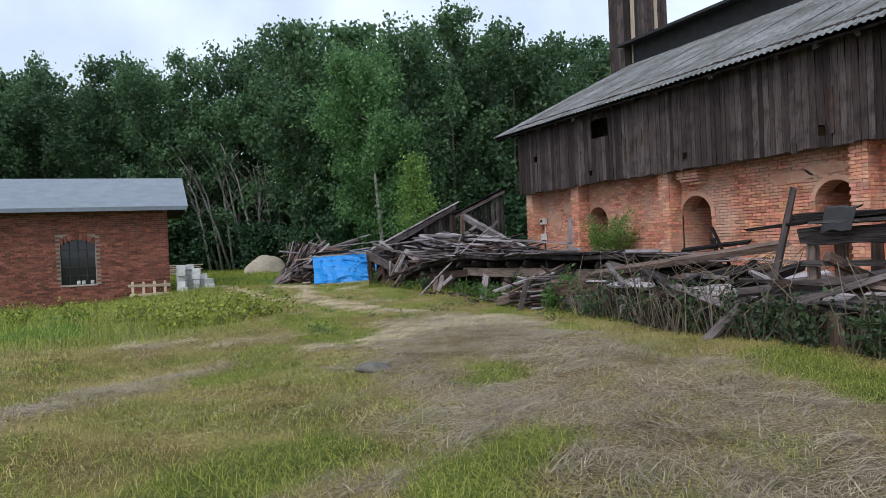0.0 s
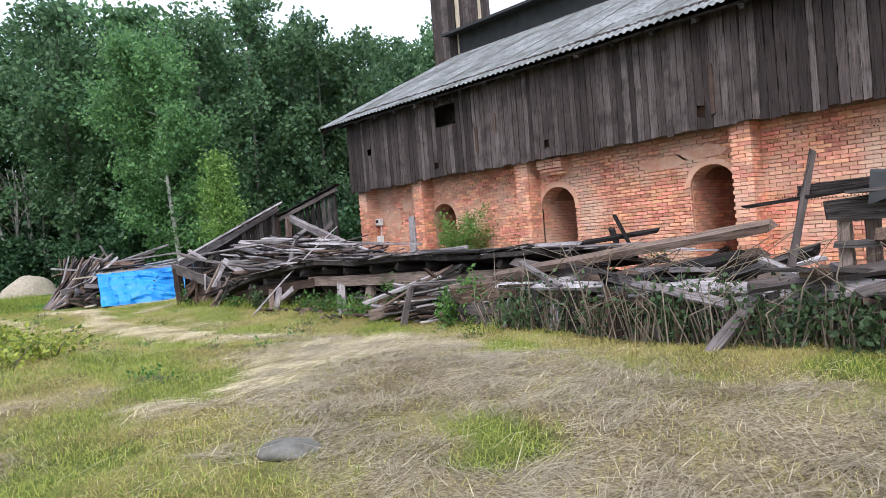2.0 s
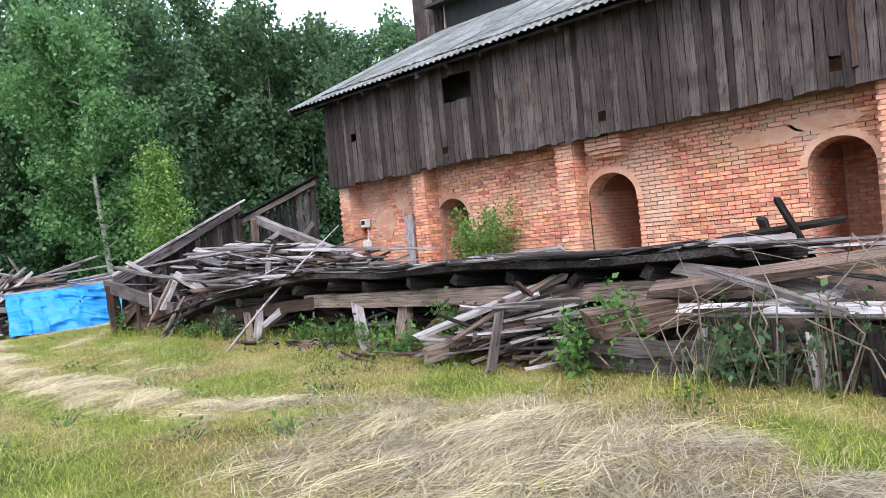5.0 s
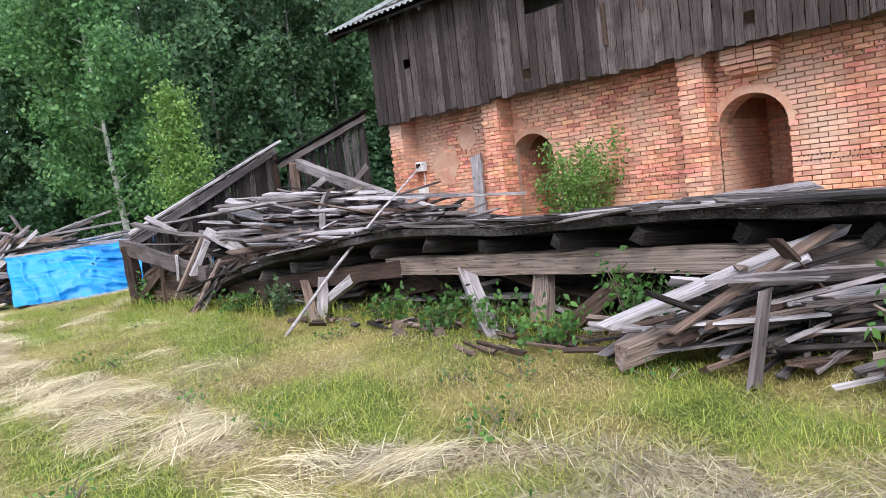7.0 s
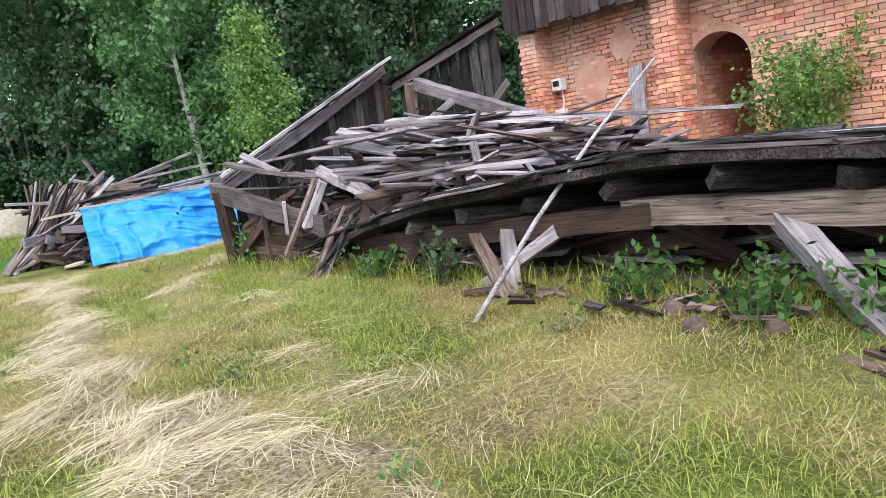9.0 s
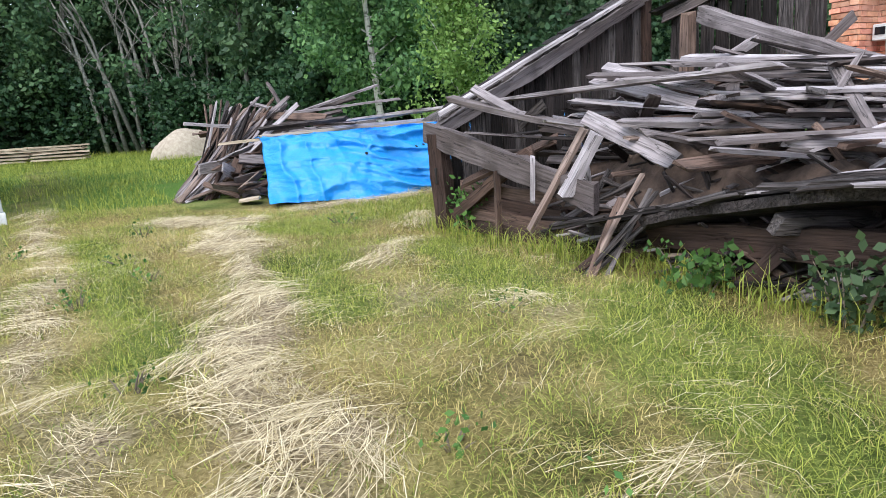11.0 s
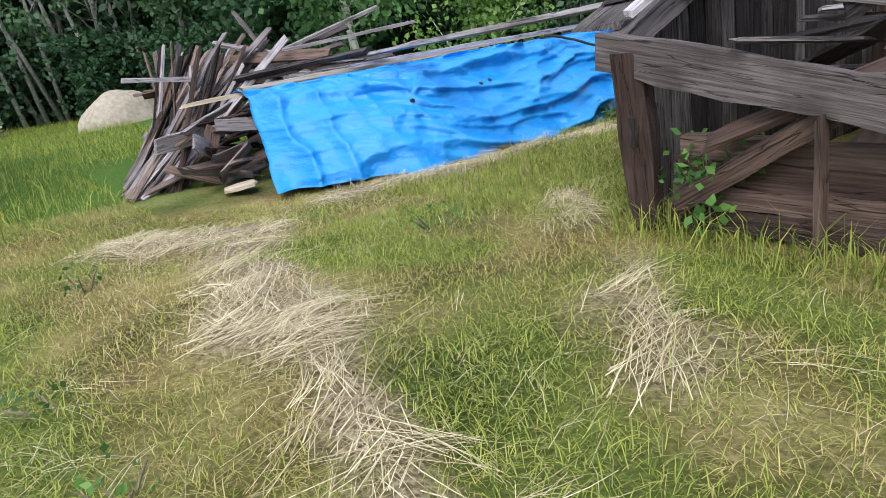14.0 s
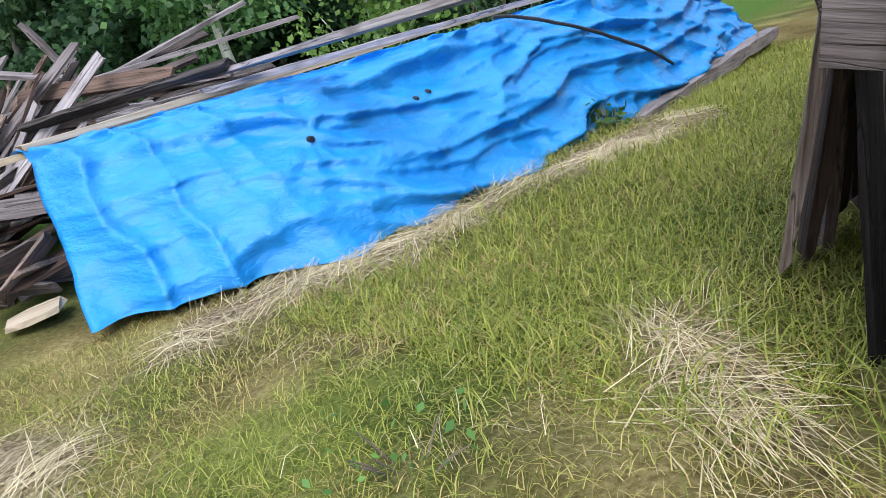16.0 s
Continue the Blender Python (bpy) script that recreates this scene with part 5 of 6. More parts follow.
tagged(plank((14.32, 20.25, -0.05), (14.36, 20.25, 2.05), 0.3, 0.06, M_GREY, None, "slab_board", 0, 0.004), "grey slab board leaning on the kiln wall", "board")

# heap of split boards at the foot
heap = thing("firewood_heap", (8.0, 12.6, 0), "heap of broken grey boards by the fallen shed", "wood heap")
plank((7.2, 12.95, 0.3), (8.3, 11.7, 0.82), 0.15, 0.05, M_GREY, heap, "plank", 10, 0.006)
plank((7.2, 12.85, 0.1), (8.2, 12.3, 0.32), 0.17, 0.14, M_BROWN, heap, "plank", 12, 0.006)
for k in range(120):
    cy = RNG.gauss(12.0, 0.65)
    c = Vector((RNG.uniform(7.55, 8.4), cy, RNG.uniform(0.05, max(0.12, 0.66 - 0.5 * abs(cy - 11.9)))))
    d = Vector((RNG.gauss(-0.75, 0.35), RNG.gauss(0.75, 0.5), RNG.gauss(-0.1, 0.2))).normalized() * RNG.uniform(0.2, 0.65)
    p0, p1 = c - d, c + d
    p0.z, p1.z = max(p0.z, 0.02), max(p1.z, 0.02)
    plank(p0, p1, RNG.uniform(0.035, 0.11), RNG.uniform(0.015, 0.04), M_GREY if RNG.random() < 0.5 else (M_BROWN if RNG.random() < 0.5 else M_ROT_SHADE), heap, "plank", RNG.gauss(0, 25), 0.02, 0.04)
plank((7.35, 11.9, 0.55), (7.2, 11.95, -0.03), 0.12, 0.04, M_GREY, heap, "plank", 80)

# low front fence / wall of the ruin with beams, towards the walker's start
front = thing("fallen_fence", (7.0, 8.0, 0), "broken plank fence overgrown with dry vines", "fence")
plank((7.45, 11.2, 0.25), (7.3, 9.6, 0.22), 0.05, 0.16, M_GREY, front, "rail", 0, 0.006)
plank((7.5, 11.0, 0.08), (7.35, 9.4, 0.05), 0.05, 0.14, M_GREY, front, "rail", 0, 0.006)
plank((7.25, 10.8, 0.45), (8.2, 10.2, 0.5), 0.24, 0.24, M_BROWN, front, "beam_stub", 10, 0.004)
y = 9.9
while y > 2.2:
    xx = 7.32 - (9.9 - y) * 0.085
    h = RNG.uniform(0.32, 0.52)
    plank((xx + RNG.uniform(-0.05, 0.05), y, -0.05), (xx + RNG.uniform(-0.08, 0.1), y + RNG.uniform(-0.06, 0.06), h), RNG.uniform(0.08, 0.17), 0.03, M_GREY if RNG.random() < 0.3 else (M_BROWN if RNG.random() < 0.5 else M_ROT_SHADE), front, "picket", RNG.uniform(-10, 10), 0.01)
    y -= RNG.uniform(0.14, 0.3)
for k in range(9):
    y0 = 10.0 - k * 0.85
    x0 = 7.36 - (9.9 - y0) * 0.085
    plank((x0 + RNG.uniform(0, 0.15), y0, RNG.uniform(0.38, 0.6)), (x0 - 0.1 + RNG.uniform(0, 0.25), y0 - RNG.uniform(1.0, 2.0), RNG.uniform(0.4, 0.62)), RNG.uniform(0.1, 0.18), 0.045, M_GREY, front, "rail", RNG.uniform(0, 70), 0.012)
plank((7.85, 10.5, 0.66), (7.95, 6.5, 1.13), 0.2, 0.09, M_BROWN, front, "heavy_beam", 20, 0.003, label="long heavy grey beam")
plank((7.6, 9.0, 0.5), (7.9, 6.6, 0.82), 0.2, 0.12, M_BROWN, front, "beam", 30, 0.004)
plank((7.25, 8.1, 0.66), (6.85, 6.5, 0.42), 0.11, 0.04, M_GREY, front, "plank", 40, 0.01)
plank((6.55, 6.6, -0.06), (6.98, 6.25, 0.5), 0.12, 0.05, M_GREY, front, "leaning_board", 40, 0.004)
for k in range(60):
    y0 = RNG.uniform(2.0, 9.6)
    x0 = 7.45 - (9.9 - y0) * 0.085 + RNG.uniform(0.0, 1.0)
    z0 = RNG.uniform(0.1, 0.75)
    d = Vector((RNG.gauss(0, 0.4), RNG.gauss(1, 0.3), RNG.gauss(0, 0.25))).normalized() * RNG.uniform(0.3, 1.0)
    c = Vector((x0, y0, max(z0, abs(d.z) + 0.02)))
    plank(c - d, c + d, RNG.uniform(0.07, 0.18), RNG.uniform(0.03, 0.07), M_GREY if RNG.random() < 0.35 else (M_BROWN if RNG.random() < 0.5 else M_ROT_SHADE), front, "plank", RNG.gauss(0, 30), 0.012)
bm = bmesh.new()
bmesh.ops.create_grid(bm, x_segments=16, y_segments=40, size=0.5)
for v in bm.verts:
    Y = 0.5 + (v.co.y + 0.5) * 10
    X = 6.9 + (Y - 0.5) * 0.075 + (v.co.x + 0.5) * 5
    e = min((v.co.x + 0.5) * 3.5, 1) * min((0.5 - v.co.x) * 5, 1)
    v.co = Vector((X, Y, -0.1 + e * (0.5 + 0.22 * noise.noise((X * 1.5, Y * 1.5, 9)))))
part("rubble", bm, M_SOIL, front)

# open timber frame standing in the debris
stand = thing("timber_stand", (7.3, 5.6, 0), "dark open timber frame with torn roofing felt", "timber frame")
for x, y in ((7.25, 5.55), (7.55, 5.42), (7.3, 4.2), (8.1, 4.0), (8.0, 5.3)):
    plank((x, y, -0.05), (x, y, 1.2), 0.12, 0.1, M_BROWN, stand, "post", 0, 0.004)
plank((7.2, 5.66, 1.24), (7.3, 3.0, 1.24), 0.09, 0.2, M_ROT_SHADE, stand, "beam", 0, 0.006)
plank((7.15, 5.6, 0.92), (7.3, 3.2, 0.95), 0.07, 0.07, M_ROT_SHADE, stand, "rail", 0, 0.006)
plank((7.2, 6.44, 1.33), (7.35, 4.6, 1.46), 0.14, 0.035, M_ROT_SHADE, stand, "thin_plank", 0, 0.006)
plank((7.3, 5.95, 1.42), (7.45, 3.6, 1.44), 0.1, 0.11, M_ROT_SHADE, stand, "pole_beam", 0, 0.02)
for k in range(6):
    plank((7.1 + 0.17 * k, 5.5 - 0.08 * k + RNG.uniform(-0.15, 0.1), 1.37 + 0.02 * (k % 2)), (7.25 + 0.17 * k, 3.1, 1.39 + 0.02 * (k % 3)), 0.15, 0.03, M_ROT_SHADE, stand, "roof_board", RNG.uniform(-5, 5), 0.01)
plank((7.5, 4.6, 1.3), (7.55, 4.6, 1.68), 0.14, 0.12, M_ROT_SHADE, stand, "stub", 0, 0.004)
plank((7.35, 4.15, 1.5), (7.7, 3.9, 1.62), 0.16, 0.15, M_BROWN, stand, "log_end", 20, 0.01)
plank((7.0, 5.2, 1.0), (8.0, 5.0, 0.5), 0.1, 0.1, M_BROWN, stand, "brace", 0)
plank((6.75, 5.3, 0.55), (7.1, 4.1, 0.98), 0.12, 0.07, M_GREY, stand, "brace", 0)
plank((7.15, 6.0, 0.75), (7.25, 5.78, 1.78), 0.075, 0.075, M_GREY, stand, "upright", 0, 0.006, label="pale barked leaning upright")
bm = bmesh.new()
bmesh.ops.create_grid(bm, x_segments=10, y_segments=10, size=0.18)
for v in bm.verts:
    v.co = Vector((7.12 + v.co.x * 0.6, 5.1 + v.co.y, 1.53 - max(0, -v.co.x) * 1.4 + 0.05 * noise.noise(v.co * 7)))
part("felt", bm, M_TAR, stand, "torn hanging roofing felt")
for k in range(10):
    y0 = RNG.uniform(4.0, 6.3)
    plank((RNG.uniform(6.7, 7.2), y0, RNG.uniform(0.3, 0.9)), (RNG.uniform(7.0, 8.4), y0 - RNG.uniform(0.6, 1.6), RNG.uniform(0.2, 1.0)), RNG.uniform(0.06, 0.14), 0.06, M_GREY if k % 2 else M_BROWN, stand, "brace", RNG.uniform(0, 60))

# ---- meter boxes on the kiln wall ----
mtr = thing("electric_meter", (14.4, 21.9, 1.3), "grey plastic electric meter boxes with cable on brick wall", "electric meter")
part("box", box_bm(14.24, 14.41, 21.78, 22.0, 1.9, 2.12, 0.012), M_BOX, mtr)
part("display", box_bm(14.232, 14.238, 21.82, 21.96, 1.98, 2.08), M_GLASS, mtr)
part("box", box_bm(14.26, 14.41, 21.8, 22.02, 1.3, 1.56, 0.015), M_BOX, mtr)
part("conduit", tube_bm([(14.38, 21.88, 1.92), (14.38, 21.86, 1.7), (14.38, 21.9, 1.56)], [0.018] * 3, 6), M_BOX, mtr)
part("cable", tube_bm([(14.36, 21.9, 1.3), (14.34, 21.84, 0.9), (14.36, 21.8, 0.4), (14.36, 21.8, 0.0)], [0.02] * 4, 6), M_STRAP, mtr)

# ---- wood pile ----
pile = thing("lumber_pile", (9.3, 31.0, 0), "large heap of grey salvaged planks and slabs", "lumber pile")
for k in range(135):
    s = RNG.random()
    a = Vector((6.0 + RNG.uniform(-0.1, 0.7) + 0.5 * s, 28.8 + 2.6 * s, 0.0))
    b = Vector((7.5 + RNG.uniform(-0.25, 1.0), 29.6 + 2.4 * s + RNG.gauss(0, 0.6), RNG.uniform(0.6, 1.75)))
    plank(a, b, RNG.uniform(0.03, 0.12), RNG.uniform(0.015, 0.035), M_GREY if RNG.random() < 0.4 else (M_BROWN if RNG.random() < 0.7 else M_ROT_SHADE), pile, "leaning_plank", RNG.gauss(0, 35), 0.02)
for k in range(105):
    lay = RNG.random()
    cx = RNG.uniform(7.6, 11.6)
    c = Vector((cx, 30.6 + RNG.gauss(0, 0.8), 0.1 + (1.5 - 0.22 * (cx - 7.6)) * lay))
    d = Vector((1, RNG.gauss(-0.1, 0.55), RNG.gauss(0.0, 0.13))).normalized() * RNG.uniform(0.4, 1.3)
    plank(c - d, c + d, RNG.uniform(0.06, 0.17), RNG.uniform(0.03, 0.07), M_GREY if RNG.random() < 0.35 else (M_BROWN if RNG.random() < 0.6 else M_ROT_SHADE), pile, "plank", RNG.gauss(0, 30), 0.02)
for a, b in (((8.41, 29.84, 1.29), (8.25, 30.55, 2.02)), ((8.6, 31.3, 1.3), (11.0, 31.4, 1.95)), ((8.8, 31.0, 1.35), (10.6, 31.8, 1.7)), ((8.2, 30.6, 1.4), (11.0, 30.2, 1.6)), ((7.9, 30.6, 1.65), (8.9, 30.0, 1.3)), ((9.6, 30.4, 1.1), (11.6, 31.0, 1.3))):
    plank(a, b, 0.11, 0.05, M_GREY, pile, "plank", RNG.uniform(0, 40), 0.004)
for k in range(26):
    c = Vector((RNG.uniform(6.7, 7.5), RNG.uniform(28.2, 29.0), RNG.uniform(0.06, 0.85)))
    d = Vector((RNG.gauss(0.6, 0.4), RNG.gauss(0.2, 0.5), RNG.gauss(0, 0.15))).normalized() * RNG.uniform(0.15, 0.4)
    plank(c - d, c + d, RNG.uniform(0.1, 0.26), RNG.uniform(0.02, 0.04), M_GREY if k % 2 else M_BROWN, pile, "slab", RNG.gauss(0, 35), 0.03)
plank((6.85, 27.95, 0.03), (7.2, 27.85, 0.06), 0.3, 0.04, M_PALE, pile, "slab")

# ---- blue tarpaulin over a long stack of boards ----
def fold(a, b, seed):
    """A ridge of cloth: sharp along the zero lines of a smooth field, flat between."""
    return max(0.0, 1 - 2.6 * abs(noise.noise((a, b, seed)))) ** 1.6


def tarp_point(s, u):
    """s along (0 the near-left end), u from the ground up the front and over the top to the back."""
    x = 7.12 + s * 8.6
    foot = 27.3 - 0.95 * min(1, s * 4.5) ** 0.7 + 0.85 * max(0, (s - 0.55) / 0.45) ** 1.4
    top_y = foot + 0.85 - 0.25 * s
    hgt = 0.97 + 0.1 * math.sin(min(s, 1) * 2.4) - 0.25 * max(0, s - 0.85) / 0.15
    if u < 0.6:
        q = u / 0.6
        y, z = foot + (top_y - foot) * q ** 1.35, hgt * q ** 0.92
    else:
        q = (u - 0.6) / 0.4
        y, z = top_y + 0.9 * q, hgt + 0.09 * math.sin(q * 2.6) - 0.1 * q
    front = max(0.0, 1 - abs(u - 0.32) / 0.34)
    knot = math.hypot((s - 0.185) * 8.6, (u - 0.4) * 2.0)
    swag = 0.05 * math.sin(s * 19 + 0.5) * front
    fan = 0.016 * math.sin(9 * math.atan2((u - 0.4) * 2.0, (s - 0.185) * 8.6)) * math.exp(-knot * 0.9) * min(1, knot * 4) + 0.07 * math.exp(-(knot / 0.35) ** 2)
    p, q = s * 8.6, u * 2.2
    w1, w2 = noise.noise((p * 0.7, q * 0.9, 21)), noise.noise((p * 1.9, q * 2.1, 23))
    sag = q + 0.3 * math.sin(max(0.0, min(1.0, (s - 0.17) / 0.3)) * math.pi) + 0.22 * math.sin(max(0.0, min(1.0, (s - 0.47) / 0.4)) * math.pi)
    swags = 0.075 * fold(p * 0.4 + 0.25 * w2, sag * 2.6 + 0.3 * w1, 31) + 0.03 * fold(p * 0.6 + 0.3 * w1, sag * 5.5 + 0.4 * w2, 33)
    diag = 0.045 * fold((p + 1.5 * q) * 1.3 + 0.3 * w2, (q - 0.5 * p) * 0.35, 35) + 0.03 * fold((p - 1.6 * q) * 1.1 + 0.3 * w1, (q + 0.5 * p) * 0.35, 37)
    hang = 0.12 * fold(p * 2.6 + 0.4 * q + 0.3 * w2, q * 0.3, 39) * max(0.0, 1 - s * 4.0) + 0.03 * fold(p * 2.4 + 0.4 * w1, q * 0.4, 41) * max(0.0, 1 - u / 0.35)
    crumple = 0.008 * fold(p * 4.0 + w2, q * 3.0 + w1, 43) + 0.005 * fold(p * 9.0, q * 9.0 + w2, 45)
    n = 0.7 * swag + fan + 1.6 * (swags + diag) * min(1.0, 0.35 + 3 * s) + 1.4 * hang + crumple - 0.09
    edge = 0.06 * math.sin(s * 70) * max(0, 1 - u * 5)
    return Vector((x + 0.3 * z * max(0, 1 - 6 * s) + 0.05 * noise.noise((x * 2, z * 2, 3)), y - n + edge, max(0.02, z + 0.35 * n * (u > 0.5))))


tarp = thing("blue_tarpaulin", (9.5, 27.0, 0), "creased bright blue tarpaulin draped over a board stack", "tarpaulin")
bm = bmesh.new()
NS, NU = 420, 90
grid = [[bm.verts.new(tarp_point(i / NS, j / NU)) for j in range(NU + 1)] for i in range(NS + 1)]
for i in range(NS):
    for j in range(NU):
        bm.faces.new((grid[i][j], grid[i + 1][j], grid[i + 1][j + 1], grid[i][j + 1]))
end = []
for i in range(25):
    q = i / 24
    col = []
    for j in range(NU + 1):
        p = tarp_point(0, j / NU)
        col.append(bm.verts.new((p.x + 0.5 * q + 0.04 * math.sin(q * 9 + p.z * 2) * q, p.y + q * (28.5 - p.y), p.z)) if i else grid[0][j])
    end.append(col)
for q, s in zip(end, end[1:]):
    for j in range(int(NU * 0.6)):
        bm.faces.new((q[j], s[j], s[j + 1], q[j + 1]))
ob = part("sheet", bm, M_TARP, tarp, smooth=True)
strap = [tarp_point(0.435 + 0.215 * k / 24, 0.68 - 0.56 * k / 24) + Vector((-0.02, -0.035, 0.03)) for k in range(25)]
strap = [(strap[max(0, k - 3)] + strap[max(0, k - 1)] + strap[k] + strap[min(24, k + 1)] + strap[min(24, k + 3)]) / 5 + Vector((0, -0.03, 0.02)) for k in range(25)]
part("strap", tube_bm(strap, [0.016] * 25, 6), M_STRAP, tarp, "black strap")
for s, u in ((0.185, 0.4), (0.29, 0.42), (0.305, 0.43)):
    p = tarp_point(s, u)
    part("eyelet", tube_bm([p + Vector((0, -0.03, 0)), p + Vector((0, 0.01, 0))], [0.022 if s < 0.2 else 0.012, 0.022], 8), M_STRAP, tarp)
for k, (a, b) in enumerate((((7.4, 28.35, 1.04), (12.4, 27.75, 1.2)), ((8.0, 28.5, 1.1), (13.4, 28.0, 1.18)), ((6.8, 28.7, 0.95), (11.0, 28.2, 1.14)), ((8.6, 27.9, 1.13), (11.9, 27.6, 1.19)))):
    tagged(plank(a, b, 0.13, 0.045, M_PALE if k % 2 == 0 else M_GREY, None, "weight_board", 0, 0.004), "long pale board weighing down the tarpaulin", "board", "boards on the tarpaulin")
inner = thing("board_stack", (11.5, 28.3, 0), "long stack of boards under the blue tarpaulin", "lumber stack")
for k in range(12):
    plank((7.7, 28.1 + 0.3 * (k % 3), 0.12 + 0.2 * (k // 3)), (15.4, 28.0 + 0.3 * (k % 3), 0.12 + 0.2 * (k // 3)), 0.26, 0.1, M_GREY, inner, "plank", 0, 0.001)
plank((11.4, 26.15, 0.08), (15.6, 26.9, 0.1), 0.16, 0.14, M_GREY, inner, "ground_beam")

# ---- weeds and vines ----
spots = [(7.35, 11.1, 0.75, 0.25, 260), (7.5, 10.6, 0.95, 0.25, 300), (8.1, 13.2, 0.8, 0.3, 220), (8.2, 12.9, 0.6, 0.3, 200), (7.9, 14.6, 0.45, 0.3, 200), (7.75, 15.2, 0.4, 0.35, 220), (7.7, 13.8, 0.35, 0.3, 180), (8.0, 18.3, 0.45, 0.3, 200), (7.9, 19.3, 0.4, 0.3, 200), (8.2, 22.75, 0.55, 0.25, 220), (8.0, 16.2, 0.4, 0.3, 200), (7.15, 9.4, 0.55, 0.3, 240), (7.1, 7.2, 0.75, 0.35, 320), (6.9, 6.0, 0.7, 0.35, 300), (6.75, 5.2, 0.6, 0.35, 280), (6.6, 4.4, 0.7, 0.3, 280), (13.6, 15.4, 0.7, 0.5, 220), (13.5, 12.9, 0.6, 0.5, 200), (12.4, 22.6, 1.6, 0.5, 300), (13.7, 29.4, 2.4, 0.5, 260), (12.7, 29.3, 2.0, 0.4, 240), (13.3, 11.2, 0.9, 0.4, 180), (11.2, 26.3, 0.35, 0.15, 60)]
for k, (x, y, h, r, n) in enumerate(spots):
    bush("weed_clump", (x, y, 0.0), h * 0.85, r, int(n * 1.5), 200 + k, M_IVY if k % 4 == 3 or 11 < k < 16 else M_WEED, (0.04, 0.095), "leafy green weeds growing beside the old timber", 7, "weed", "weeds along the ruin")
for k in range(34):
    y = 10.0 - 7.6 * (k + RNG.random()) / 34
    x = 7.15 - (9.9 - y) * 0.085
    bush("dry_vine", (x + RNG.uniform(-0.05, 0.35), y, 0.0), RNG.uniform(0.4, 0.75), 0.3, 90, 300 + k, M_IVY, (0.04, 0.09), "tangled dry vine over the broken fence", 8, "vine", "vines on the fence")
for k in range(75):
    y = RNG.uniform(3.0, 10.2)
    x = 7.1 - (9.9 - y) * 0.085
    h = RNG.uniform(0.4, 1.2)
    pts = [(x + RNG.uniform(-0.1, 0.1), y, 0), (x + RNG.uniform(-0.15, 0.15), y + RNG.uniform(-0.2, 0.2), h * 0.6), (x + RNG.uniform(-0.1, 0.4), y + RNG.uniform(-0.5, 0.5), h), (x + RNG.uniform(-0.1, 0.5), y + RNG.uniform(-0.9, 0.9), h * 0.7)]
    ob = part("bare_stalk", tube_bm(pts, [0.008, 0.007, 0.005, 0.003], 5), M_VINE)
    tagged(ob, "thin bare dry stalk bending over the fence", "vine", "bare stalks on the fence")
for k, (x, y) in enumerate(((1.0, 14.2), (1.6, 13.5), (2.1, 14.0), (1.4, 15.0), (2.5, 15.2), (0.4, 15.6), (1.9, 16.2), (2.8, 14.4), (-0.6, 16.8), (0.9, 17.6), (2.6, 17.2), (-1.8, 18.2))):
    bush("herb_clump", (x, y, float(hill(x, y))), 0.26 + 0.1 * (k % 3), 0.6, 420, 700 + k, M_GREEN, (0.04, 0.1), "tall green meadow herbs in uncut grass", 14, "weed", "herbs in front of the shed")
stone = bmesh.new()
bmesh.ops.create_icosphere(stone, subdivisions=3, radius=0.2)
for v in stone.verts:
    v.co *= 1 + 0.25 * noise.noise(v.co * 6)
    v.co.z *= 0.35
stone = part("stone", stone, M_FIELDSTONE, smooth=True)
stone.matrix_basis = pose(2.49, 7.15, float(hill(2.49, 7.15)) + 0.02)
tagged(stone, "flat grey field stone lying in the hay", "stone")
litter = thing("wood_litter", (7.8, 15.0, 0.0), "dry brown litter of bark and splintered boards", "wood litter")
for k in range(80):
    x, y = 8.05 + RNG.gauss(0, 0.2) - 0.2 * (k % 3 == 0), RNG.uniform(12.9, 17.6)
    d = Vector((RNG.gauss(0.1, 0.5), RNG.gauss(0.8, 0.5), RNG.gauss(0, 0.08))).normalized() * RNG.uniform(0.05, 0.22)
    c = Vector((x, y, float(hill(x, y)) + RNG.uniform(0.02, 0.07)))
    plank(c - d, c + d, RNG.uniform(0.02, 0.1), RNG.uniform(0.012, 0.03), RNG.choice((M_BROWN, M_BROWN, M_ROT_SHADE)), litter, "splinter", RNG.gauss(0, 20), 0.03, 0.06)
log = thing("rotten_log", (7.2, 14.1, 0.0), "split rotten reddish log lying in grass", "log")
for k in range(9):
    c = Vector((7.3 + RNG.gauss(0, 0.09), 14.2 + RNG.gauss(0, 0.2), 0.03 + 0.05 * RNG.random()))
    d = Vector((-0.3 + RNG.gauss(0, 0.15), -1, RNG.gauss(0, 0.05))).normalized() * RNG.uniform(0.08, 0.28)
    plank(c - d, c + d, RNG.uniform(0.02, 0.05), RNG.uniform(0.015, 0.035), M_BROWN, log, "splinter", RNG.uniform(0, 60), 0.03, 0.08)
for k, (x, y, r) in enumerate(((7.45, 15.4, 0.09), (7.6, 15.0, 0.08), (7.7, 15.7, 0.09))):
    bm = bmesh.new()
    bmesh.ops.create_icosphere(bm, subdivisions=2, radius=r)
    for v in bm.verts:
        v.co *= 1 + 0.3 * noise.noise(v.co * 9 + Vector((k, 0, 0)))
    ob = part("clod", bm, M_SOIL)
    ob.matrix_basis = pose(x, y, 0.03)
    tagged(ob, "brown clod of earth and rotten wood", "clod", "clods by the ruin")

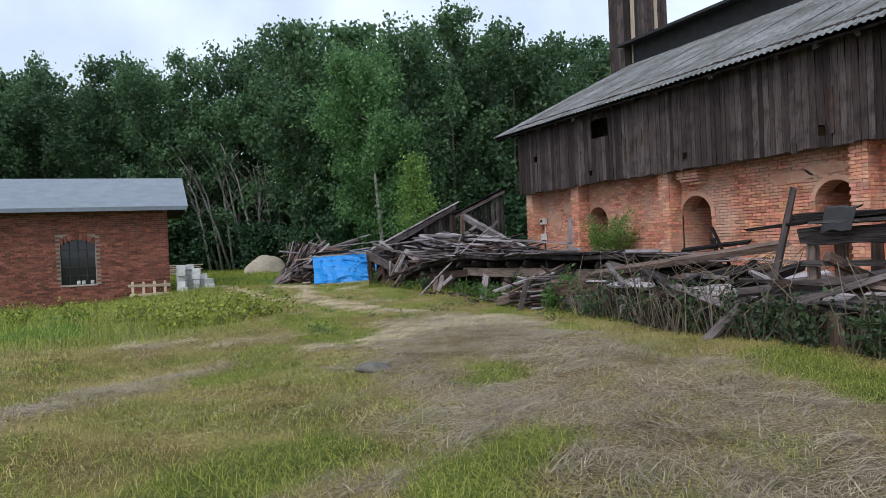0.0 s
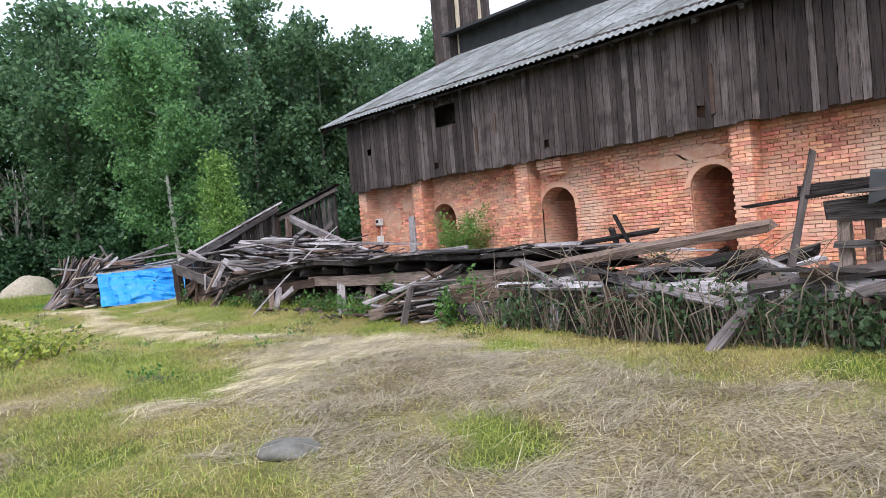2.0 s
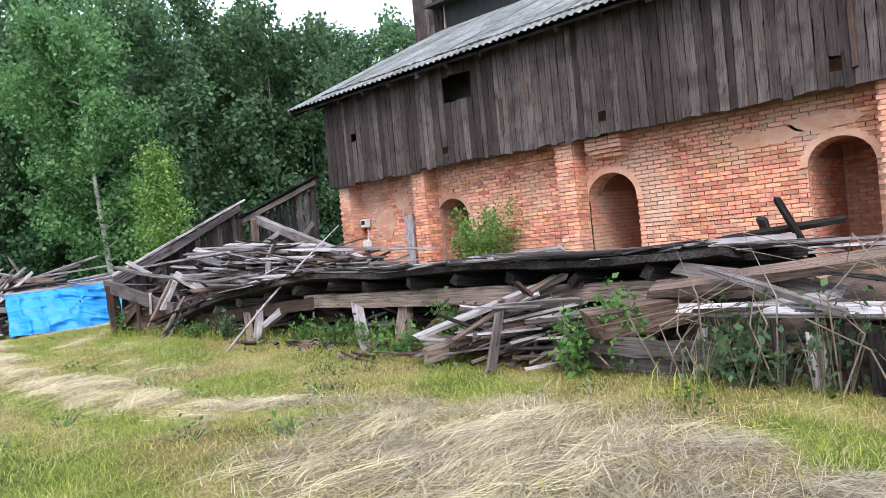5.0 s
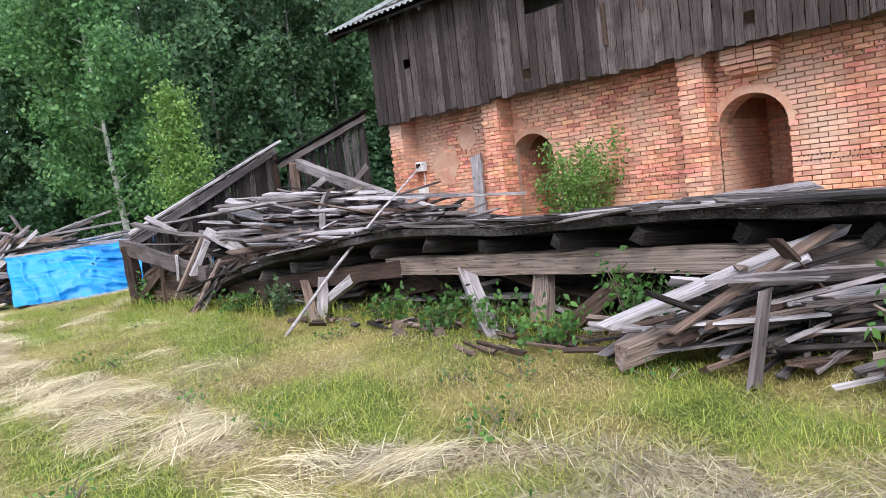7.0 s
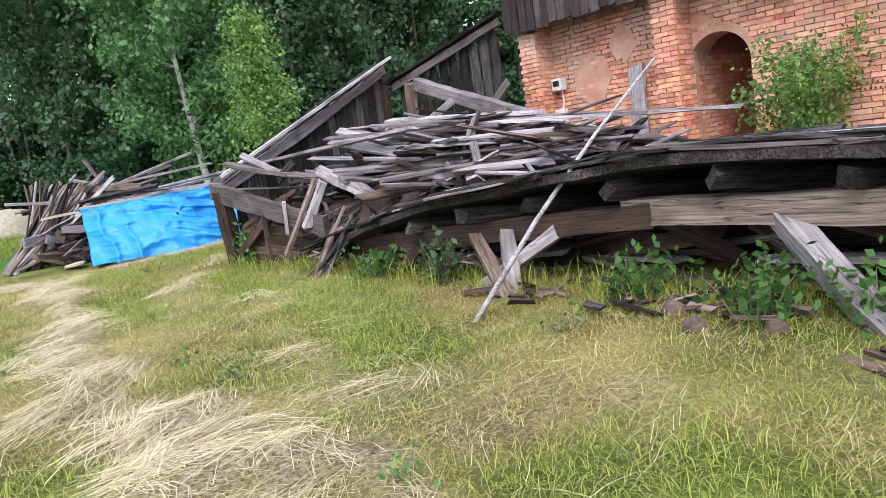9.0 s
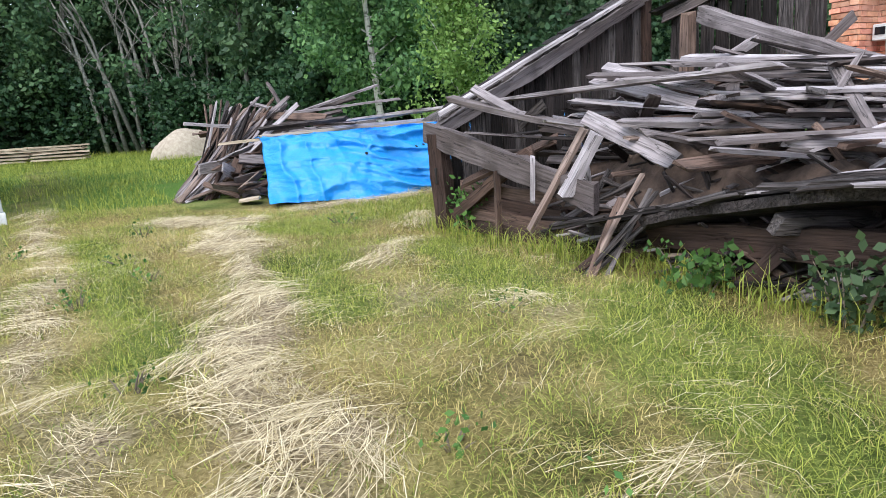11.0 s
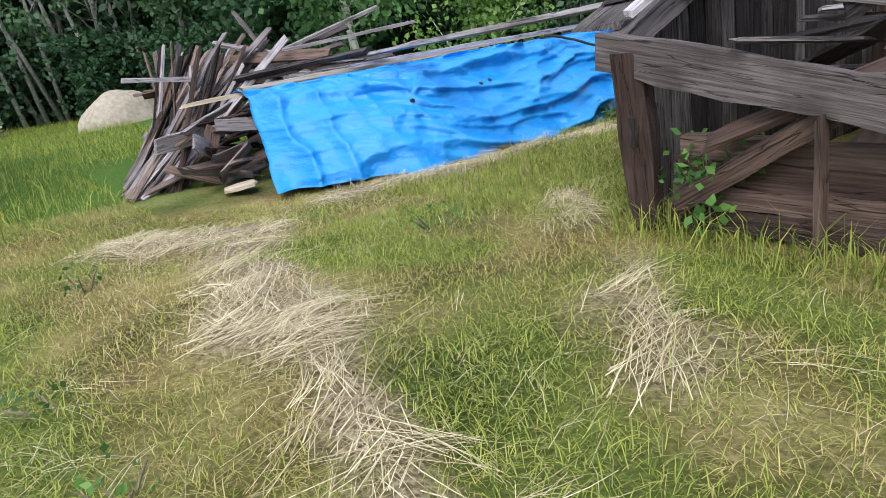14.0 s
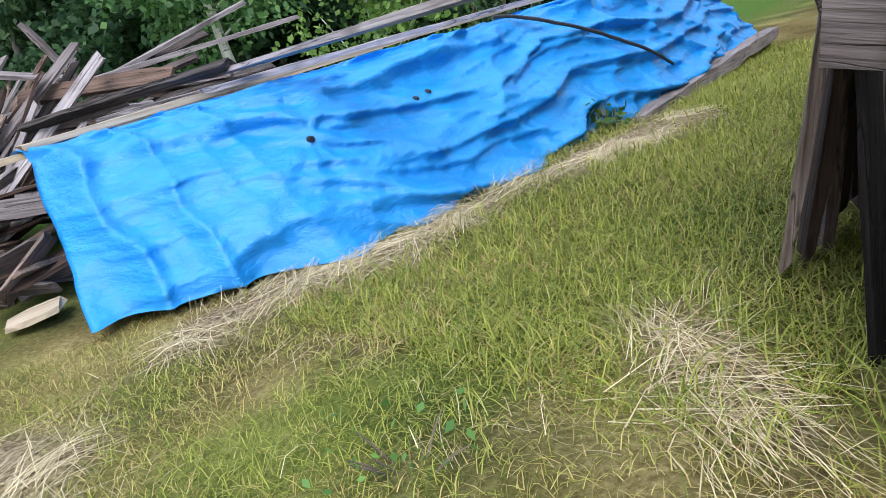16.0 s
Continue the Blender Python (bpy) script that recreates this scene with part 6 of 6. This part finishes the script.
for k in range(46):
    x, y = RNG.uniform(2.6, 7.4), RNG.uniform(9.0, 25.5)
    if hay_at(np.array([x]), np.array([y]))[0] < 0.35:
        bush("clover_clump", (x, y, float(hill(x, y))), RNG.uniform(0.06, 0.14), RNG.uniform(0.1, 0.25), 50, 500 + k, M_WEED, (0.025, 0.055), "small patch of broad-leaved weeds in the stubble", 6, "weed", "weeds in the stubble")

# ---- grass and hay ----
def blades(name, n, box, length, width, mat, keep, seed, lie=0.25, label="", bend=0.5, comb=0.0):
    g = np.random.default_rng(seed)
    x, y = g.uniform(box[0], box[1], n), g.uniform(box[2], box[3], n)
    k = keep(x, y, g)
    x, y = x[k], y[k]
    n = len(x)
    L = g.uniform(length[0], length[1], n) * (0.6 + 0.4 * g.random(n))
    W = g.uniform(width[0], width[1], n)
    a = g.uniform(0, 2 * math.pi, n)
    if comb:
        a = np.where(g.random(n) < comb, 2.6 * waves(x, y, 0.8) + 0.9 * waves(y, x, 2.3) + 0.5 + g.normal(0, 0.4, n), a)
    up = np.clip(g.normal(1 - lie, 0.22, n), 0.02, 1.0)
    z = hill(x, y) + 0.035 * hay_at(x, y) - 0.01 + g.random(n) * 0.05 * lie
    flat = np.sqrt(np.maximum(0, 1 - up ** 2))
    d = np.stack([np.cos(a) * flat, np.sin(a) * flat, up], 1)
    s = np.stack([-np.sin(a), np.cos(a), 0 * a], 1) * W[:, None] / 2
    p = np.stack([x, y, z], 1)
    mid = p + d * L[:, None] * 0.55
    d2 = d + np.stack([np.cos(a) * bend, np.sin(a) * bend, -bend * (0.4 + 0.6 * up)], 1)
    tip = mid + d2 * L[:, None] * 0.45
    tip[:, 2] = np.maximum(tip[:, 2], z + 0.004)
    v = np.stack([p - s, p + s, mid + s * 0.8, mid - s * 0.8, tip + s * 0.15, tip - s * 0.15], 1).reshape(-1, 3)
    b = np.arange(n)[:, None] * 6
    f = np.concatenate([b + np.array([[0, 1, 2, 3]]), b + np.array([[3, 2, 4, 5]])])
    ob = new(name, quick_mesh(name, v, f, mat))
    return tagged(ob, label, "grass", kind="stuff")


def ruin_edge(y):
    return np.where(y < 10, 6.75 - (9.9 - y) * 0.085, np.where(y < 23.3, 8.0, 99))


def mown(x, y, g):
    return (g.random(len(x)) < (1.05 - hay_at(x, y)) * (1.0 - 0.85 * fresh_at(x, y))) & (x < ruin_edge(y) + 0.5) & ((y < 27.2) | (x < 6.0))


def green(x, y, g):
    return (g.random(len(x)) < (1.0 - 1.1 * hay_at(x, y)) * np.clip(fresh_at(x, y), 0.12, 1)) & (x < ruin_edge(y) + 0.6) & ((y < 27.2) | (x < 6.0))


def haycut(x, y, g):
    return (g.random(len(x)) < hay_at(x, y) ** 1.3) & (x < ruin_edge(y) + 0.2)


def tall(x, y, g):
    return (g.random(len(x)) < lush_at(x, y)) & ~((x < 2.1) & (y > 28.9)) & ~((x > 6.0) & (x < 16) & (y > 26.3) & (y < 33))


def foot(x, y, g):
    d = x - ruin_edge(y)
    return (g.random(len(x)) < np.clip(1 - np.abs(d) / 0.35, 0, 1) * np.clip(0.5 + waves(x, y, 1.5), 0.15, 1)) & (y > 9.5)


def far_hay(x, y, g):
    return haycut(x, y, g) & (g.random(len(x)) < np.clip((y - 9.5) / 3, 0.12, 1))


def near_hay(x, y, g):
    return haycut(x, y, g) & (g.random(len(x)) < np.clip((14 - y) / 3, 0, 1) * np.clip(0.75 + 0.7 * waves(x, y, 2.7), 0.3, 1))


def behind(x, y, g):
    return (y > 23.5) & (y < 26.6 + 0.1 * (x - 8)) & (g.random(len(x)) < 1.05 - hay_at(x, y))


def tufts(name, clumps, per, box, length, mat, keep, seed, label, arch=(0.02, 0.08), width=(0.0022, 0.0045)):
    """Raked hay: bundles of strands that lie the same way, arched over one another."""
    g = np.random.default_rng(seed)
    x, y = g.uniform(box[0], box[1], clumps), g.uniform(box[2], box[3], clumps)
    k = keep(x, y, g)
    x, y = x[k], y[k]
    a = 2.2 * waves(x, y, 0.55) + 0.8 * waves(y, x, 1.9) + 0.4 + g.normal(0, 0.75, len(x))
    lift, curl = g.uniform(arch[0], arch[1], len(x)), g.normal(0, 0.5, len(x))
    x, y, a, lift, curl = (np.repeat(q, per) for q in (x, y, a, lift, curl))
    n = len(x)
    a = a + g.normal(0, 0.3, n)
    side, along = g.normal(0, 0.07, n), g.normal(0, 0.1, n)
    x, y = x + along * np.cos(a) - side * np.sin(a), y + along * np.sin(a) + side * np.cos(a)
    L, W = g.uniform(length[0], length[1], n), g.uniform(width[0], width[1], n)
    z = hill(x, y) + 0.035 * hay_at(x, y)
    top = lift * g.uniform(0.2, 1.0, n) * np.exp(-(side / 0.1) ** 2)
    rows = []
    for q in (0.0, 0.35, 0.7, 1.0):
        b = a + curl * (q - 0.5)
        c = np.stack([x + (q - 0.5) * L * np.cos(b), y + (q - 0.5) * L * np.sin(b), z + 0.004 + top * 4 * (q + 0.06) * (1.06 - q)], 1)
        s = np.stack([-np.sin(b), np.cos(b), 0.3 * np.ones(n)], 1) * (W * (1 - 0.6 * q) / 2)[:, None]
        rows += [c - s, c + s]
    v = np.stack(rows, 1).reshape(-1, 3)
    b = np.arange(n)[:, None] * 8
    f = np.concatenate([b + np.array([[0, 1, 3, 2]]) + 2 * k for k in range(3)])
    return tagged(new(name, quick_mesh(name, v, f, mat)), label, "hay", kind="stuff")


def raked(x, y, g):
    return (hay_at(x, y) > 0.25 + 0.5 * g.random(len(x))) & (x < ruin_edge(y)) & (y > 9.0)


def raked_near(x, y, g):
    return (hay_at(x, y) > 0.25 + 0.5 * g.random(len(x))) & (x < ruin_edge(y)) & (y < 13.5) & (waves(x, y, 0.9) > -0.5 + 0.5 * g.random(len(x)))


def strays(x, y, g):
    return (g.random(len(x)) < 0.5) & (x < ruin_edge(y)) & (y < 26.3)


blades("grass", 520000, (-0.5, 8.3, 1.5, 29.0), (0.035, 0.11), (0.002, 0.0045), M_GRASS, mown, 1, 0.42, "short dry yellow stubble")
blades("grass", 640000, (-0.5, 8.6, 1.5, 29.0), (0.04, 0.14), (0.002, 0.005), M_GREEN, green, 2, 0.35, "fresh green grass among the stubble")
blades("grass", 70000, (7.8, 15.5, 23.4, 27.2), (0.06, 0.2), (0.004, 0.008), M_GREEN, behind, 8, 0.35, "fresh green grass beside the tarpaulin")
blades("grass", 25000, (7.8, 15.5, 23.4, 27.2), (0.06, 0.16), (0.004, 0.007), M_GRASS, behind, 9, 0.4, "short yellow-green grass")
blades("hay", 160000, (-2, 12, 0.8, 30), (0.1, 0.3), (0.002, 0.004), M_HAY, far_hay, 3, 0.96, "loose dry straw-coloured hay", 0.08, 0.65)
blades("hay", 170000, (-2, 8.0, 0.8, 14), (0.07, 0.25), (0.002, 0.005), M_HAYGREY, near_hay, 4, 0.95, "greyish brown dry hay", 0.1, 0.4)
tufts("hay", 4600, 24, (-2, 12, 9, 30), (0.25, 0.6), M_HAY, raked, 13, "raked bundles of pale dry hay")
tufts("hay", 4200, 22, (-2, 8, 0.8, 14), (0.16, 0.45), M_HAYGREY, raked_near, 14, "raked greyish dry hay", (0.02, 0.07))
tufts("hay", 5000, 4, (0, 9, 5, 26.5), (0.12, 0.4), M_HAY, strays, 15, "single dry stalks on the grass", (0.02, 0.09), (0.0014, 0.003))
blades("grass", 60000, (-7, -0.5, 4, 14), (0.05, 0.14), (0.005, 0.01), M_GREEN, green, 21, 0.35, "fresh green grass of the meadow")
blades("grass", 50000, (-7, -0.5, 4, 14), (0.05, 0.12), (0.004, 0.008), M_GRASS, mown, 22, 0.42, "short dry yellow stubble")
blades("tall_grass", 110000, (-9, 9, 11.5, 56), (0.1, 0.42), (0.006, 0.014), M_GREEN, tall, 6, 0.2, "tall uncut green grass", 0.4)
blades("tall_grass", 40000, (6, 8.8, 9.5, 23.6), (0.15, 0.45), (0.004, 0.009), M_GREEN, foot, 7, 0.2, "tall grass at the foot of the ruin", 0.5)
